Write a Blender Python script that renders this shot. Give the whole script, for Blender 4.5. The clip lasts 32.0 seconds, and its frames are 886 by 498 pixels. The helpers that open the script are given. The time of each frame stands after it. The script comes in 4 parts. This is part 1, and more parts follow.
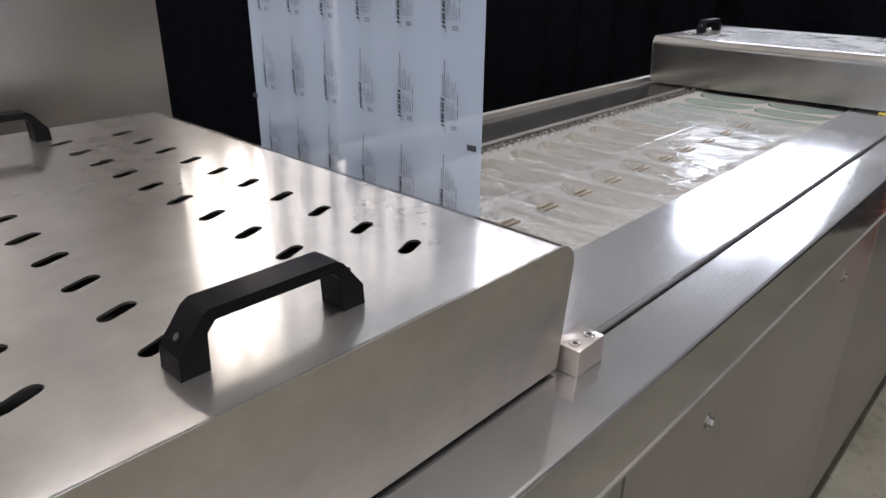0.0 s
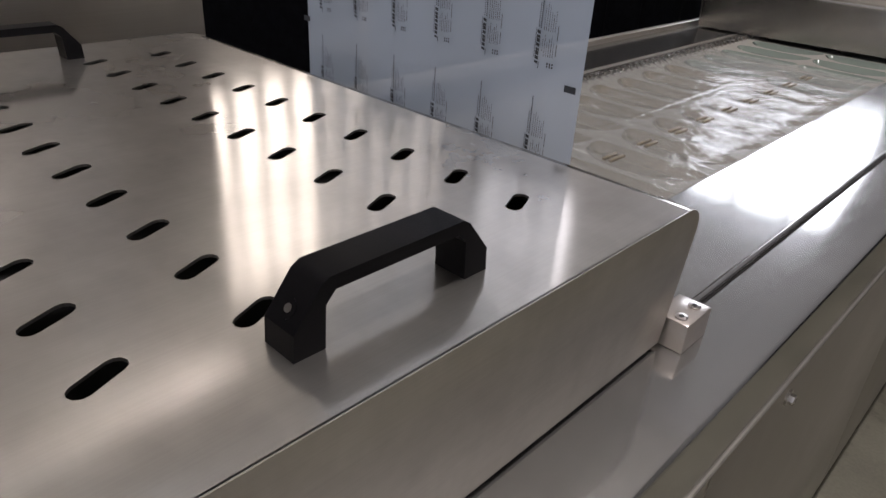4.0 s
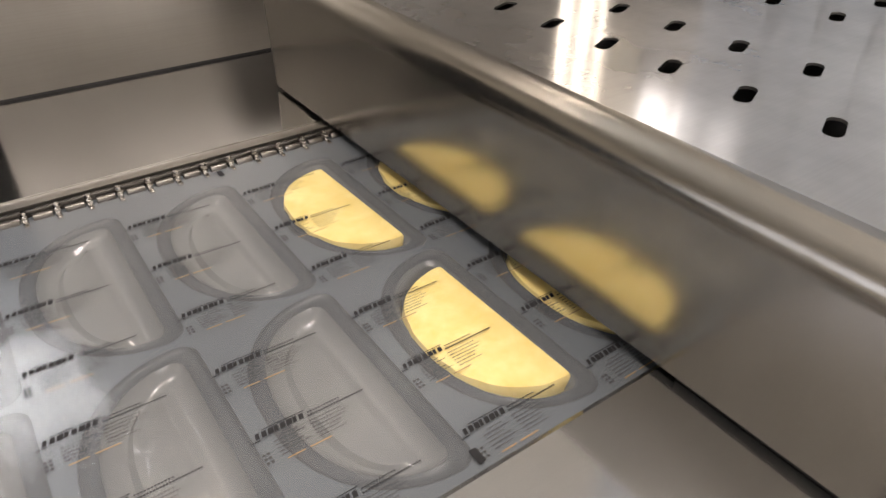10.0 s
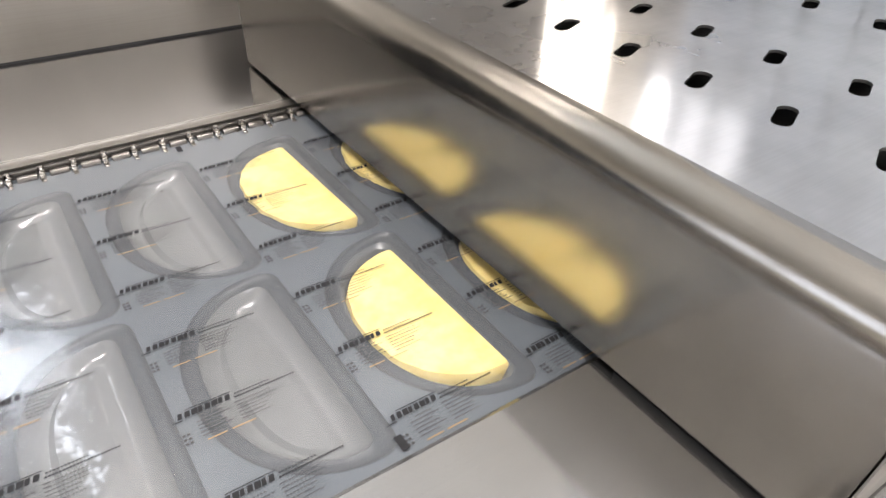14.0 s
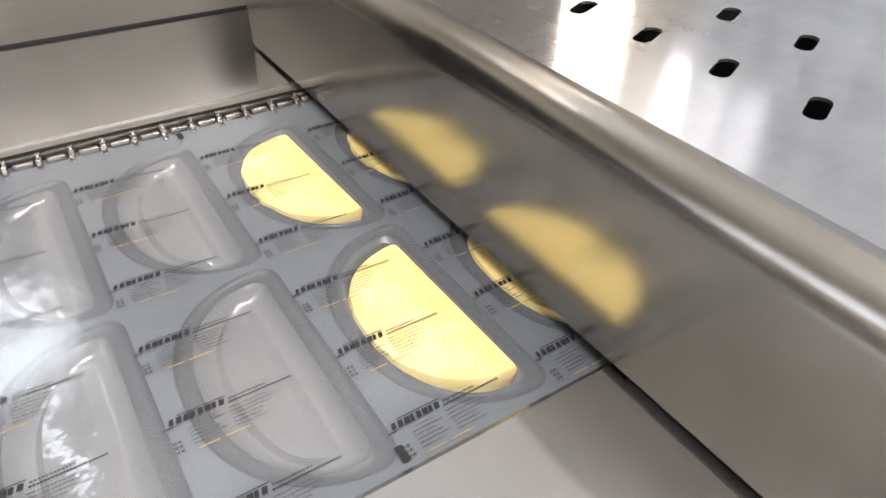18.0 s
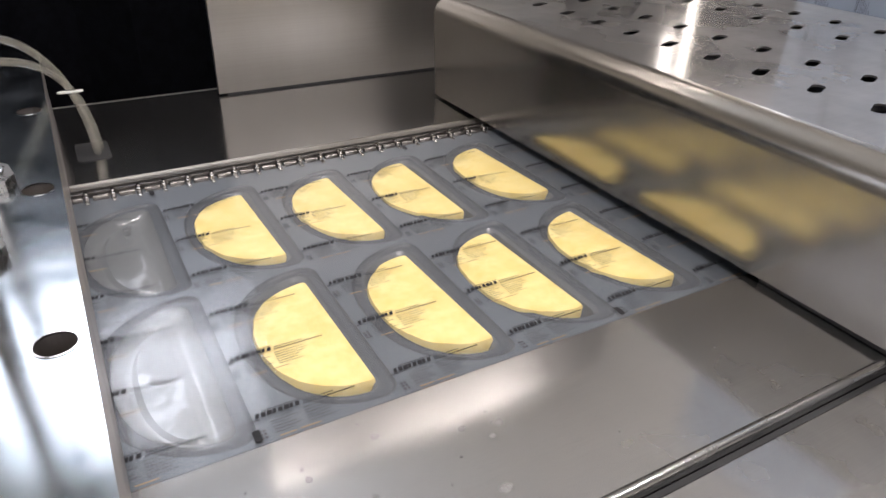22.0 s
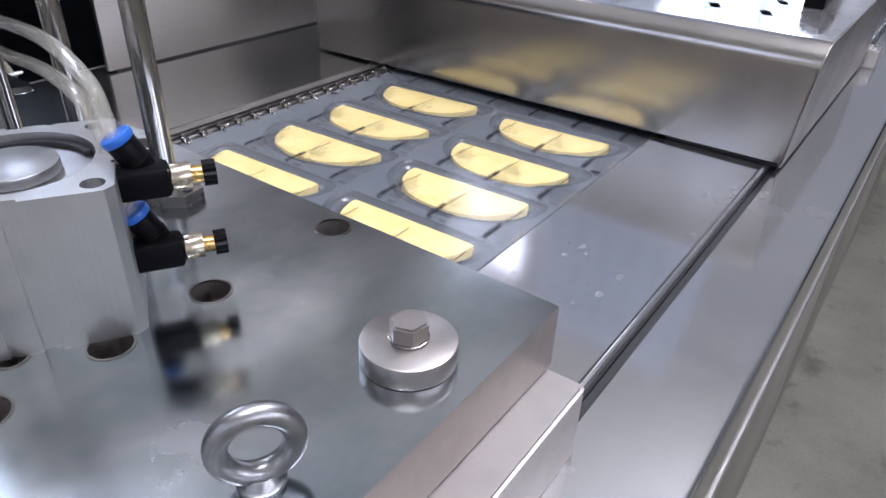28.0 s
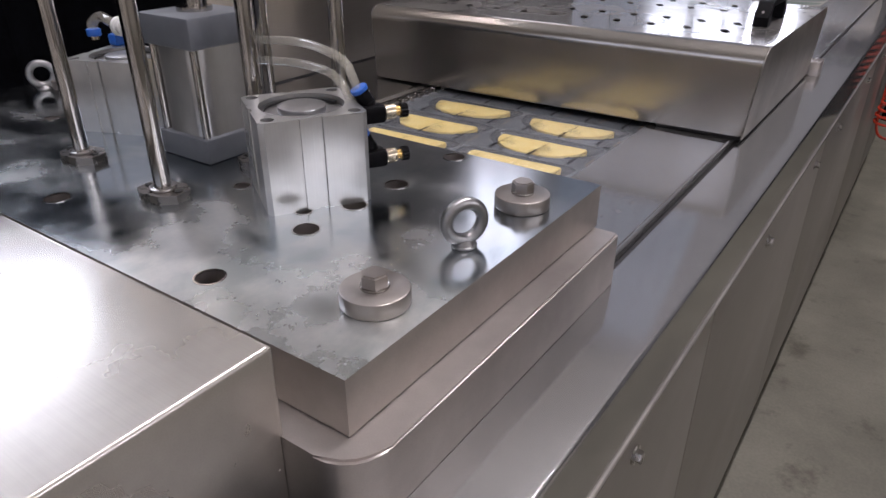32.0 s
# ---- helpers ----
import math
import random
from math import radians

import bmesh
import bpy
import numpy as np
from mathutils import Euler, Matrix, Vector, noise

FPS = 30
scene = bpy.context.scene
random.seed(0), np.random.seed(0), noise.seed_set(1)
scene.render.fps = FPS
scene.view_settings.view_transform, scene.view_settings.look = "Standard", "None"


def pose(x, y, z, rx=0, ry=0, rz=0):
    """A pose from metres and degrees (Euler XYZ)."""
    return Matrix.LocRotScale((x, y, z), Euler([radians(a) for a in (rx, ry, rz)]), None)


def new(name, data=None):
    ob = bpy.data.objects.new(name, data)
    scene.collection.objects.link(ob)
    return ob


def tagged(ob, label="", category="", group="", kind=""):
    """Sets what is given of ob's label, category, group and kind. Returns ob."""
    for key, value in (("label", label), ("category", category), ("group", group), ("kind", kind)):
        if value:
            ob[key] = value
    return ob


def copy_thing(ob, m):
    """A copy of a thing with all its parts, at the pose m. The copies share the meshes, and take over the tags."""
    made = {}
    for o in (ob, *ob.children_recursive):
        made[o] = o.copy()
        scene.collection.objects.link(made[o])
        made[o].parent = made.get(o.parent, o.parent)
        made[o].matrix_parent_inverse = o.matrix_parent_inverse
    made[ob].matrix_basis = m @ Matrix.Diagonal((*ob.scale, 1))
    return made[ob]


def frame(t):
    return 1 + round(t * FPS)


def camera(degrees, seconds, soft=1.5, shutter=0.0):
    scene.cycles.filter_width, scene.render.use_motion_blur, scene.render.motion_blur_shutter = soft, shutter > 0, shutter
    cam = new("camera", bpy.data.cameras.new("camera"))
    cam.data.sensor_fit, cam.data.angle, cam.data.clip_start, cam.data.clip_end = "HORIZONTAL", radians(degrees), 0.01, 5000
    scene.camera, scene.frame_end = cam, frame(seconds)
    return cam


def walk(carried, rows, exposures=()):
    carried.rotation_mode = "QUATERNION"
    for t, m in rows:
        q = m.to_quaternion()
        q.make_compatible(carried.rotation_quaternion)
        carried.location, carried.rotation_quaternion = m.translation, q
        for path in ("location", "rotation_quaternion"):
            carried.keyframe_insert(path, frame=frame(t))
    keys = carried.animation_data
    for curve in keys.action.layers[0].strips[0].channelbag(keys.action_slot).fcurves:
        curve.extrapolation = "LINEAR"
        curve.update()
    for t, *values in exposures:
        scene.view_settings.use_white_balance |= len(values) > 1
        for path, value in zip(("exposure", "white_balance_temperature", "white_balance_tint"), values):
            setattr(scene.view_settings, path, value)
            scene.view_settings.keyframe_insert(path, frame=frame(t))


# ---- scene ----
cam = camera(65.87, 32.0)
PATH = [
    (0, 0.4206, 0.0456, 1.2925, 66.668, -0.568, 43.221),
    (0.5, 0.3855, 0.0046, 1.3020, 64.659, -1.486, 41.686),
    (1, 0.3679, 0.0246, 1.3000, 63.114, -2.555, 40.003),
    (1.5, 0.3393, 0.1145, 1.2665, 62.874, -2.832, 38.919),
    (2, 0.3131, 0.1961, 1.2595, 60.961, -3.349, 45.927),
    (2.5, 0.2918, 0.1930, 1.2559, 60.386, -4.771, 47.664),
    (4.5, 0.3240, -0.0173, 1.2766, 61.922, -2.536, 43.735),
    (5, 0.3217, -0.0605, 1.2798, 61.431, -2.310, 44.721),
    (5.5, 0.3465, -0.1143, 1.2868, 62.217, -2.197, 45.267),
    (6, 0.3841, -0.1904, 1.2858, 64.324, -1.862, 45.337),
    (6.5, 0.4172, -0.2861, 1.2894, 65.100, -1.533, 46.130),
    (7, 0.4022, -0.3263, 1.2870, 64.810, -1.557, 49.261),
    (7.5, 0.3301, -0.3634, 1.2880, 63.045, -0.411, 50.794),
    (8, 0.2765, -0.4108, 1.2885, 62.402, 0.449, 47.912),
    (8.5, 0.2718, -0.4177, 1.2762, 61.278, 0.528, 46.176),
    (9, 0.2278, -0.3603, 1.2675, 59.622, -1.406, 48.243),
    (9.5, 0.1727, -0.2993, 1.2463, 57.591, -1.260, 52.893),
    (10, 0.1677, -0.2737, 1.2418, 55.113, -0.595, 54.647),
    (10.5, 0.2084, -0.2616, 1.2364, 54.934, -0.888, 56.428),
    (11, 0.2239, -0.2729, 1.2589, 55.274, 0.695, 55.332),
    (11.5, 0.2218, -0.2954, 1.2590, 56.355, -0.394, 53.247),
    (12, 0.2256, -0.3192, 1.2609, 56.692, -1.797, 52.006),
    (12.5, 0.1997, -0.2781, 1.2486, 56.835, -2.450, 52.340),
    (13, 0.1756, -0.2394, 1.2319, 55.179, -2.226, 54.832),
    (13.5, 0.1819, -0.2343, 1.2344, 54.105, -1.644, 55.702),
    (14, 0.1837, -0.2378, 1.2357, 53.858, -1.684, 55.840),
    (14.5, 0.1854, -0.2414, 1.2343, 53.804, -1.749, 55.542),
    (16.5, 0.1744, -0.2371, 1.2337, 53.743, -1.958, 55.175),
    (17, 0.1727, -0.2349, 1.2314, 53.187, -1.947, 55.614),
    (17.5, 0.1708, -0.2214, 1.2289, 52.391, -1.547, 56.499),
    (18, 0.1672, -0.2207, 1.2313, 52.174, -1.310, 57.062),
    (18.5, 0.1747, -0.2280, 1.2347, 52.626, -1.142, 56.422),
    (19, 0.1989, -0.2505, 1.2408, 53.748, -1.605, 55.708),
    (19.5, 0.2270, -0.2795, 1.2503, 55.074, -2.029, 54.786),
    (20, 0.2360, -0.3254, 1.2490, 56.020, -2.681, 56.464),
    (20.5, 0.2547, -0.3822, 1.2475, 56.962, -2.692, 60.160),
    (21, 0.2852, -0.4221, 1.2534, 57.708, -3.214, 61.152),
    (21.5, 0.3004, -0.4436, 1.2548, 58.740, -2.352, 60.039),
    (22, 0.2985, -0.4591, 1.2509, 59.830, -1.455, 60.827),
    (22.5, 0.2081, -0.3911, 1.2236, 53.473, -3.915, 66.471),
    (23, 0.1171, -0.3077, 1.2065, 47.329, -4.966, 70.641),
    (23.5, 0.0651, -0.2899, 1.2041, 46.724, -4.185, 73.235),
    (24, 0.0350, -0.2821, 1.1969, 46.055, -4.477, 74.807),
    (24.5, 0.0225, -0.2670, 1.2082, 47.432, -4.033, 72.969),
    (25, 0.0680, -0.2767, 1.2082, 49.976, -4.044, 64.032),
    (25.5, 0.1412, -0.3500, 1.2193, 49.892, -4.070, 58.567),
    (26, 0.2158, -0.4585, 1.2393, 53.490, -0.696, 53.053),
    (26.5, 0.2606, -0.5384, 1.2549, 55.391, -1.093, 52.177),
    (28.5, 0.2335, -0.7821, 1.2445, 58.954, -2.568, 33.425),
    (29, 0.2320, -0.7997, 1.2448, 59.349, -3.566, 34.216),
    (29.5, 0.2344, -0.8085, 1.2429, 59.255, -2.538, 35.591),
    (30, 0.2536, -0.8450, 1.2459, 60.191, -2.129, 35.544),
    (30.5, 0.3015, -0.9101, 1.2527, 61.009, 0.080, 35.196),
    (31, 0.3320, -0.9925, 1.2558, 61.856, 0.011, 35.233),
    (31.5, 0.3417, -1.0074, 1.2605, 62.116, 0.185, 36.053),
    (32, 0.3309, -1.0100, 1.2664, 62.497, -0.058, 35.040),
]
EXPOSURES = [(0.0, 0.7, 6140, 15), (1.0, 0.19, 5990, 15), (2.0, -0.16, 6240, 18), (5.0, 0.04, 6470, 15), (6.0, -0.29, 6420, 14), (7.0, -0.16, 6320, 14), (8.0, 0.19, 6470, 12), (9.0, 0.4, 6500, 11), (10.0, 0.45, 7000, 15), (11.0, 1.01, 6500, 11), (12.0, 1.18, 6500, 12), (13.0, 1.06, 6400, 13), (18.0, 1.01, 6400, 13), (20.0, 1.11, 6200, 14), (21.0, 0.65, 6400, 16), (22.0, 0.45, 6300, 16), (23.0, -0.25, 6600, 12), (24.0, -0.2, 6390, 10), (24.5, 0.15, 6300, 14), (25.0, 0.55, 5400, 29), (26.0, 0.5, 5250, 33), (28.5, 0.72, 5580, 17), (30.0, 0.72, 5730, 18), (31.0, 0.37, 6080, 20), (32.0, 0.12, 6130, 22)]
walk(cam, [(t, pose(x, y, z, rx, ry, rz)) for t, x, y, z, rx, ry, rz in PATH], EXPOSURES)

# ---- light ----
world = bpy.data.worlds.new("world")
scene.world = world
world.use_nodes = True
wn = world.node_tree.nodes
sky = wn.new("ShaderNodeTexSky")
sky.sky_type, sky.sun_disc, sky.sun_elevation, sky.sun_rotation = "NISHITA", False, radians(38), radians(20)
wn["Background"].inputs["Strength"].default_value = 0.12
world.node_tree.links.new(sky.outputs["Color"], wn["Background"].inputs["Color"])


def area(name, m, sx, sy, watts, colour):
    """An area lamp in a placed window's opening or under an added ceiling lamp, looking along its own -z."""
    la = bpy.data.lights.new(name, "AREA")
    la.shape, la.size, la.size_y, la.energy, la.color = "RECTANGLE", sx, sy, watts, colour
    ob = new(name, la)
    ob.matrix_world = m
    return ob


DAY, SOFT, WARM = (0.90, 0.95, 1.0), (1.0, 0.95, 0.90), (1.0, 0.86, 0.68)

# ---- materials ----


def material(name):
    m = bpy.data.materials.new(name)
    m.use_nodes = True
    n, l = m.node_tree.nodes, m.node_tree.links
    return m, n, l, n["Principled BSDF"]


def noise_node(n, l, scale, stretch=(1, 1, 1), detail=4.0, rough=0.6):
    """Noise on object coordinates in metres, stretched along the axes."""
    tc = n.new("ShaderNodeTexCoord")
    mp = n.new("ShaderNodeMapping")
    mp.inputs["Scale"].default_value = stretch
    tx = n.new("ShaderNodeTexNoise")
    tx.inputs["Scale"].default_value, tx.inputs["Detail"].default_value, tx.inputs["Roughness"].default_value = scale, detail, rough
    l.new(tc.outputs["Object"], mp.inputs["Vector"])
    l.new(mp.outputs["Vector"], tx.inputs["Vector"])
    return tx.outputs["Fac"]


def ramp(n, l, fac, lo, hi, a=0.3, b=0.7):
    r = n.new("ShaderNodeMapRange")
    r.inputs["From Min"].default_value, r.inputs["From Max"].default_value = a, b
    r.inputs["To Min"].default_value, r.inputs["To Max"].default_value = lo, hi
    l.new(fac, r.inputs["Value"])
    return r.outputs["Result"]


def two_tone(n, l, fac, c0, c1, a=0.35, b=0.65):
    r = n.new("ShaderNodeValToRGB")
    r.color_ramp.elements[0].position, r.color_ramp.elements[1].position = a, b
    r.color_ramp.elements[0].color, r.color_ramp.elements[1].color = (*c0, 1), (*c1, 1)
    l.new(fac, r.inputs["Fac"])
    return r.outputs["Color"]


def bump(n, l, p, fac, strength, dist=0.001):
    b = n.new("ShaderNodeBump")
    b.inputs["Strength"].default_value, b.inputs["Distance"].default_value = strength, dist
    l.new(fac, b.inputs["Height"])
    l.new(b.outputs["Normal"], p.inputs["Normal"])


def steel(name, colour, rough, grain, stain=0.08, hazy=0.25, wavy=0.10):
    """Brushed sheet steel: fine grain along one axis, handling marks, a sheet that is never quite flat, and a wide haze from the brushing."""
    m, n, l, p = material(name)
    cloud = noise_node(n, l, 6.0, (1, 1, 1), 5.0)
    smear = noise_node(n, l, 30.0, tuple(min(1.0, 60.0 / g) for g in grain), 3.0)
    scratch = noise_node(n, l, 900.0, tuple(1.0 if g > 100 else 0.012 for g in grain), 2.0)
    tone, mul, mul2 = two_tone(n, l, cloud, tuple(c * 0.90 for c in colour), colour, 0.25, 0.75), n.new("ShaderNodeMix"), n.new("ShaderNodeMix")
    for q in (mul, mul2):
        q.data_type, q.blend_type = "RGBA", "MULTIPLY"
        q.inputs["Factor"].default_value = 1.0
    l.new(tone, mul.inputs["A"])
    l.new(two_tone(n, l, smear, (0.955, 0.955, 0.955), (1, 1, 1), 0.3, 0.7), mul.inputs["B"])
    l.new(mul.outputs["Result"], mul2.inputs["A"])
    l.new(two_tone(n, l, scratch, (0.96, 0.96, 0.96), (1, 1, 1), 0.35, 0.6), mul2.inputs["B"])
    add, haze, mix = n.new("ShaderNodeMath"), n.new("ShaderNodeBsdfGlossy"), n.new("ShaderNodeMixShader")
    l.new(ramp(n, l, smear, rough - 0.012, rough + 0.012), add.inputs[0])
    l.new(ramp(n, l, cloud, -stain * 0.4, stain * 0.5, 0.2, 0.8), add.inputs[1])
    l.new(add.outputs[0], p.inputs["Roughness"])
    p.inputs["Metallic"].default_value = 1.0
    haze.inputs["Roughness"].default_value = rough + 0.30
    l.new(ramp(n, l, cloud, hazy * 0.8, hazy * 1.25, 0.3, 0.7), mix.inputs[0])
    for q in (p.inputs["Base Color"], haze.inputs["Color"]):
        l.new(mul2.outputs["Result"], q)
    b = n.new("ShaderNodeBump")
    b.inputs["Strength"].default_value, b.inputs["Distance"].default_value = wavy, 0.01
    l.new(noise_node(n, l, 3.5, (1, 1, 1), 2.0), b.inputs["Height"])
    l.new(b.outputs["Normal"], p.inputs["Normal"])
    l.new(p.outputs[0], mix.inputs[1])
    l.new(haze.outputs[0], mix.inputs[2])
    l.new(mix.outputs[0], n["Material Output"].inputs["Surface"])
    return m


def plain(name, colour, rough, metal=0.0, scale=30.0, vary=0.85, bumpy=0.0):
    m, n, l, p = material(name)
    f = noise_node(n, l, scale, (1, 1, 1), 5.0)
    l.new(two_tone(n, l, f, tuple(c * vary for c in colour), colour), p.inputs["Base Color"])
    l.new(ramp(n, l, f, rough * 0.88, min(1, rough * 1.12)), p.inputs["Roughness"])
    p.inputs["Metallic"].default_value = metal
    if bumpy:
        bump(n, l, p, f, bumpy, 0.001)
    return m


def clear(name, colour, rough, alpha, ior=1.45, wrinkle=0.0, scale=20.0, edge=1.0):
    """Thin plastic film: alpha of the light is scattered by the film, the rest goes straight through, and the face mirrors by its angle."""
    m, n, l, p = material(name)
    out = n["Material Output"]
    p.inputs["Base Color"].default_value = (*colour, 1)
    p.inputs["Roughness"].default_value, p.inputs["Alpha"].default_value, p.inputs["Specular IOR Level"].default_value = 0.6, alpha, 0.0
    gloss, fres, mix = n.new("ShaderNodeBsdfGlossy"), n.new("ShaderNodeLayerWeight"), n.new("ShaderNodeMixShader")
    f0 = 1.6 * ((ior - 1) / (ior + 1)) ** 2
    power, scale_up = n.new("ShaderNodeMath"), n.new("ShaderNodeMath")
    power.operation, scale_up.operation = "POWER", "MULTIPLY_ADD"
    power.inputs[1].default_value, scale_up.inputs[1].default_value, scale_up.inputs[2].default_value = 4.0, (1 - f0) * edge, f0
    gloss.inputs["Roughness"].default_value, fres.inputs["Blend"].default_value = rough, 0.5
    l.new(fres.outputs["Facing"], power.inputs[0])
    l.new(power.outputs[0], scale_up.inputs[0])
    l.new(scale_up.outputs[0], mix.inputs[0])
    l.new(p.outputs[0], mix.inputs[1])
    l.new(gloss.outputs[0], mix.inputs[2])
    l.new(mix.outputs[0], out.inputs["Surface"])
    if wrinkle:
        b = n.new("ShaderNodeBump")
        b.inputs["Strength"].default_value, b.inputs["Distance"].default_value = wrinkle, 0.004
        l.new(noise_node(n, l, scale, (1, 1, 1), 4.0), b.inputs["Height"])
        l.new(b.outputs["Normal"], gloss.inputs["Normal"])
        l.new(b.outputs["Normal"], fres.inputs["Normal"])
    return m


# upright hood faces: shade put into a darker steel than the top's
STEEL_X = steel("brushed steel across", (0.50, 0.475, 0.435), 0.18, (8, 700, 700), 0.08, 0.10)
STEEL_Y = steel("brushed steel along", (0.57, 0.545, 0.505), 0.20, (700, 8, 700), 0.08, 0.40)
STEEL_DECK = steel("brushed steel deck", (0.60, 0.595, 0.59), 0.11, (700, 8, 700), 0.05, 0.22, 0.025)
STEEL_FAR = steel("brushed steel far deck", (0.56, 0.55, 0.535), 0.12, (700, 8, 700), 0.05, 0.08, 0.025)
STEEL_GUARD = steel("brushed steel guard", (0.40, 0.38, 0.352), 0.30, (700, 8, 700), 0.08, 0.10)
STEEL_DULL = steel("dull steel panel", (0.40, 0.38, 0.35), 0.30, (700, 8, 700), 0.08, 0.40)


def zinc():
    """Galvanised plate: mirror-like, with whitish cloudy stains towards one corner."""
    m, n, l, p = material("galvanised plate")
    big = noise_node(n, l, 8.0, (1, 1.5, 1), 5.0, 0.56)
    tc, sep = n.new("ShaderNodeTexCoord"), n.new("ShaderNodeSeparateXYZ")
    l.new(tc.outputs["Object"], sep.inputs[0])
    lean, tot = n.new("ShaderNodeMath"), n.new("ShaderNodeMath")
    lean.operation = "MULTIPLY_ADD"
    l.new(sep.outputs["Y"], lean.inputs[0])
    lean.inputs[1].default_value, lean.inputs[2].default_value = -0.9, -0.67
    l.new(lean.outputs[0], tot.inputs[0])
    l.new(big, tot.inputs[1])
    mask = ramp(n, l, tot.outputs[0], 0.0, 1.0, 0.37, 0.66)
    patchy = noise_node(n, l, 14.0, (1, 0.6, 1), 6.0, 0.7)
    tint = n.new("ShaderNodeMix")
    tint.data_type, tint.blend_type = "RGBA", "MULTIPLY"
    tint.inputs["Factor"].default_value = 1.0
    l.new(two_tone(n, l, mask, (0.47, 0.495, 0.515), (0.76, 0.76, 0.73), 0.0, 1.0), tint.inputs["A"])
    l.new(two_tone(n, l, patchy, (0.70, 0.76, 0.78), (1, 1, 1), 0.36, 0.60), tint.inputs["B"])
    l.new(tint.outputs["Result"], p.inputs["Base Color"])
    a = n.new("ShaderNodeMath")
    l.new(ramp(n, l, mask, 0.15, 0.33, 0.0, 1.0), a.inputs[0])
    l.new(ramp(n, l, patchy, -0.05, 0.08), a.inputs[1])
    l.new(a.outputs[0], p.inputs["Roughness"])
    l.new(ramp(n, l, mask, 1.0, 0.85, 0.2, 1.0), p.inputs["Metallic"])
    bump(n, l, p, big, 0.04, 0.002)
    return m


ZINC = zinc()
CAST = steel("machined steel", (0.56, 0.52, 0.49), 0.22, (900, 900, 900), 0.08, 0.45)
CASTSTEEL = plain("turned steel", (0.42, 0.39, 0.36), 0.36, 1.0, 90, 0.9)
ROD = plain("polished rod", (0.46, 0.44, 0.415), 0.14, 1.0, 60)
BOLT = plain("stainless bolt", (0.52, 0.50, 0.48), 0.28, 1.0, 80)
ALU = steel("anodised aluminium", (0.60, 0.60, 0.585), 0.24, (700, 700, 8), 0.10, 0.35)
DARKNUT = plain("dark flange steel", (0.27, 0.25, 0.23), 0.28, 1.0, 90)
CASTDARKSTEEL = plain("dull screw steel", (0.22, 0.21, 0.2), 0.45, 1.0, 90)
# darker than the clips' steel
CHAINSTEEL = plain("dark chain steel", (0.16, 0.15, 0.14), 0.35, 1.0, 90)
GREYCAP = plain("grey enamel", (0.115, 0.125, 0.14), 0.45, 0.0, 60)
BLACK = plain("black moulded plastic", (0.004, 0.0038, 0.0048), 0.40, 0.0, 900, 0.7)
BLACK.node_tree.nodes["Principled BSDF"].inputs["Specular IOR Level"].default_value = 0.08
MATT_BLACK = plain("matt black", (0.012, 0.012, 0.012), 0.7, 0.0, 200)
BRASS = plain("nickelled brass", (0.62, 0.55, 0.42), 0.25, 1.0, 100)
BRASSY = plain("bare brass", (0.65, 0.42, 0.15), 0.25, 1.0, 100)
BLUE = plain("blue plastic ring", (0.02, 0.12, 0.5), 0.35)
WHITEPL = plain("white plastic", (0.75, 0.75, 0.72), 0.4)
RED = plain("orange red hose", (0.50, 0.04, 0.014), 0.4)
GUIDE = plain("yellow moulded plastic", (0.55, 0.42, 0.06), 0.4)
# near-black that puts the shade of gaps and hollows into the colour
SHADE_BLACK = plain("near-black for painted shade", (0.02, 0.02, 0.021), 0.6, 0.0, 10)
INK = plain("black print", (0.03, 0.03, 0.032), 0.5, 0.0, 400)
INK_GREY = plain("grey small print", (0.065, 0.065, 0.065), 0.5, 0.0, 400)
INK_SOFT = plain("dark grey print", (0.05, 0.055, 0.065), 0.5, 0.0, 400)
INK_ORANGE = plain("orange print", (0.38, 0.25, 0.13), 0.5, 0.0, 400)
CURTAIN = plain("black curtain cloth", (0.007, 0.0075, 0.010), 0.9, 0.0, 40, 0.5, 0.4)
for q in (CURTAIN, INK, INK_GREY, INK_SOFT, INK_ORANGE):
    q.node_tree.nodes["Principled BSDF"].inputs["Specular IOR Level"].default_value = 0.05


def concrete():
    """Worn concrete: cloudy tone, dark oil spots and scuffs."""
    m, n, l, p = material("concrete floor")
    cloud, spots, fine = noise_node(n, l, 2.2, (1, 1, 1), 5.0), noise_node(n, l, 7.0, (1, 1, 1), 6.0, 0.7), noise_node(n, l, 120.0, (1, 1, 1), 3.0)
    mul, mul2 = n.new("ShaderNodeMix"), n.new("ShaderNodeMix")
    for q in (mul, mul2):
        q.data_type, q.blend_type = "RGBA", "MULTIPLY"
        q.inputs["Factor"].default_value = 1.0
    l.new(two_tone(n, l, cloud, (0.108, 0.104, 0.081), (0.178, 0.171, 0.134)), mul.inputs["A"])
    l.new(two_tone(n, l, spots, (0.55, 0.53, 0.50), (1, 1, 1), 0.33, 0.44), mul.inputs["B"])
    l.new(mul.outputs["Result"], mul2.inputs["A"])
    l.new(two_tone(n, l, fine, (0.85, 0.85, 0.85), (1, 1, 1)), mul2.inputs["B"])
    l.new(mul2.outputs["Result"], p.inputs["Base Color"])
    l.new(ramp(n, l, spots, 0.45, 0.62), p.inputs["Roughness"])
    bump(n, l, p, fine, 0.1, 0.001)
    return m


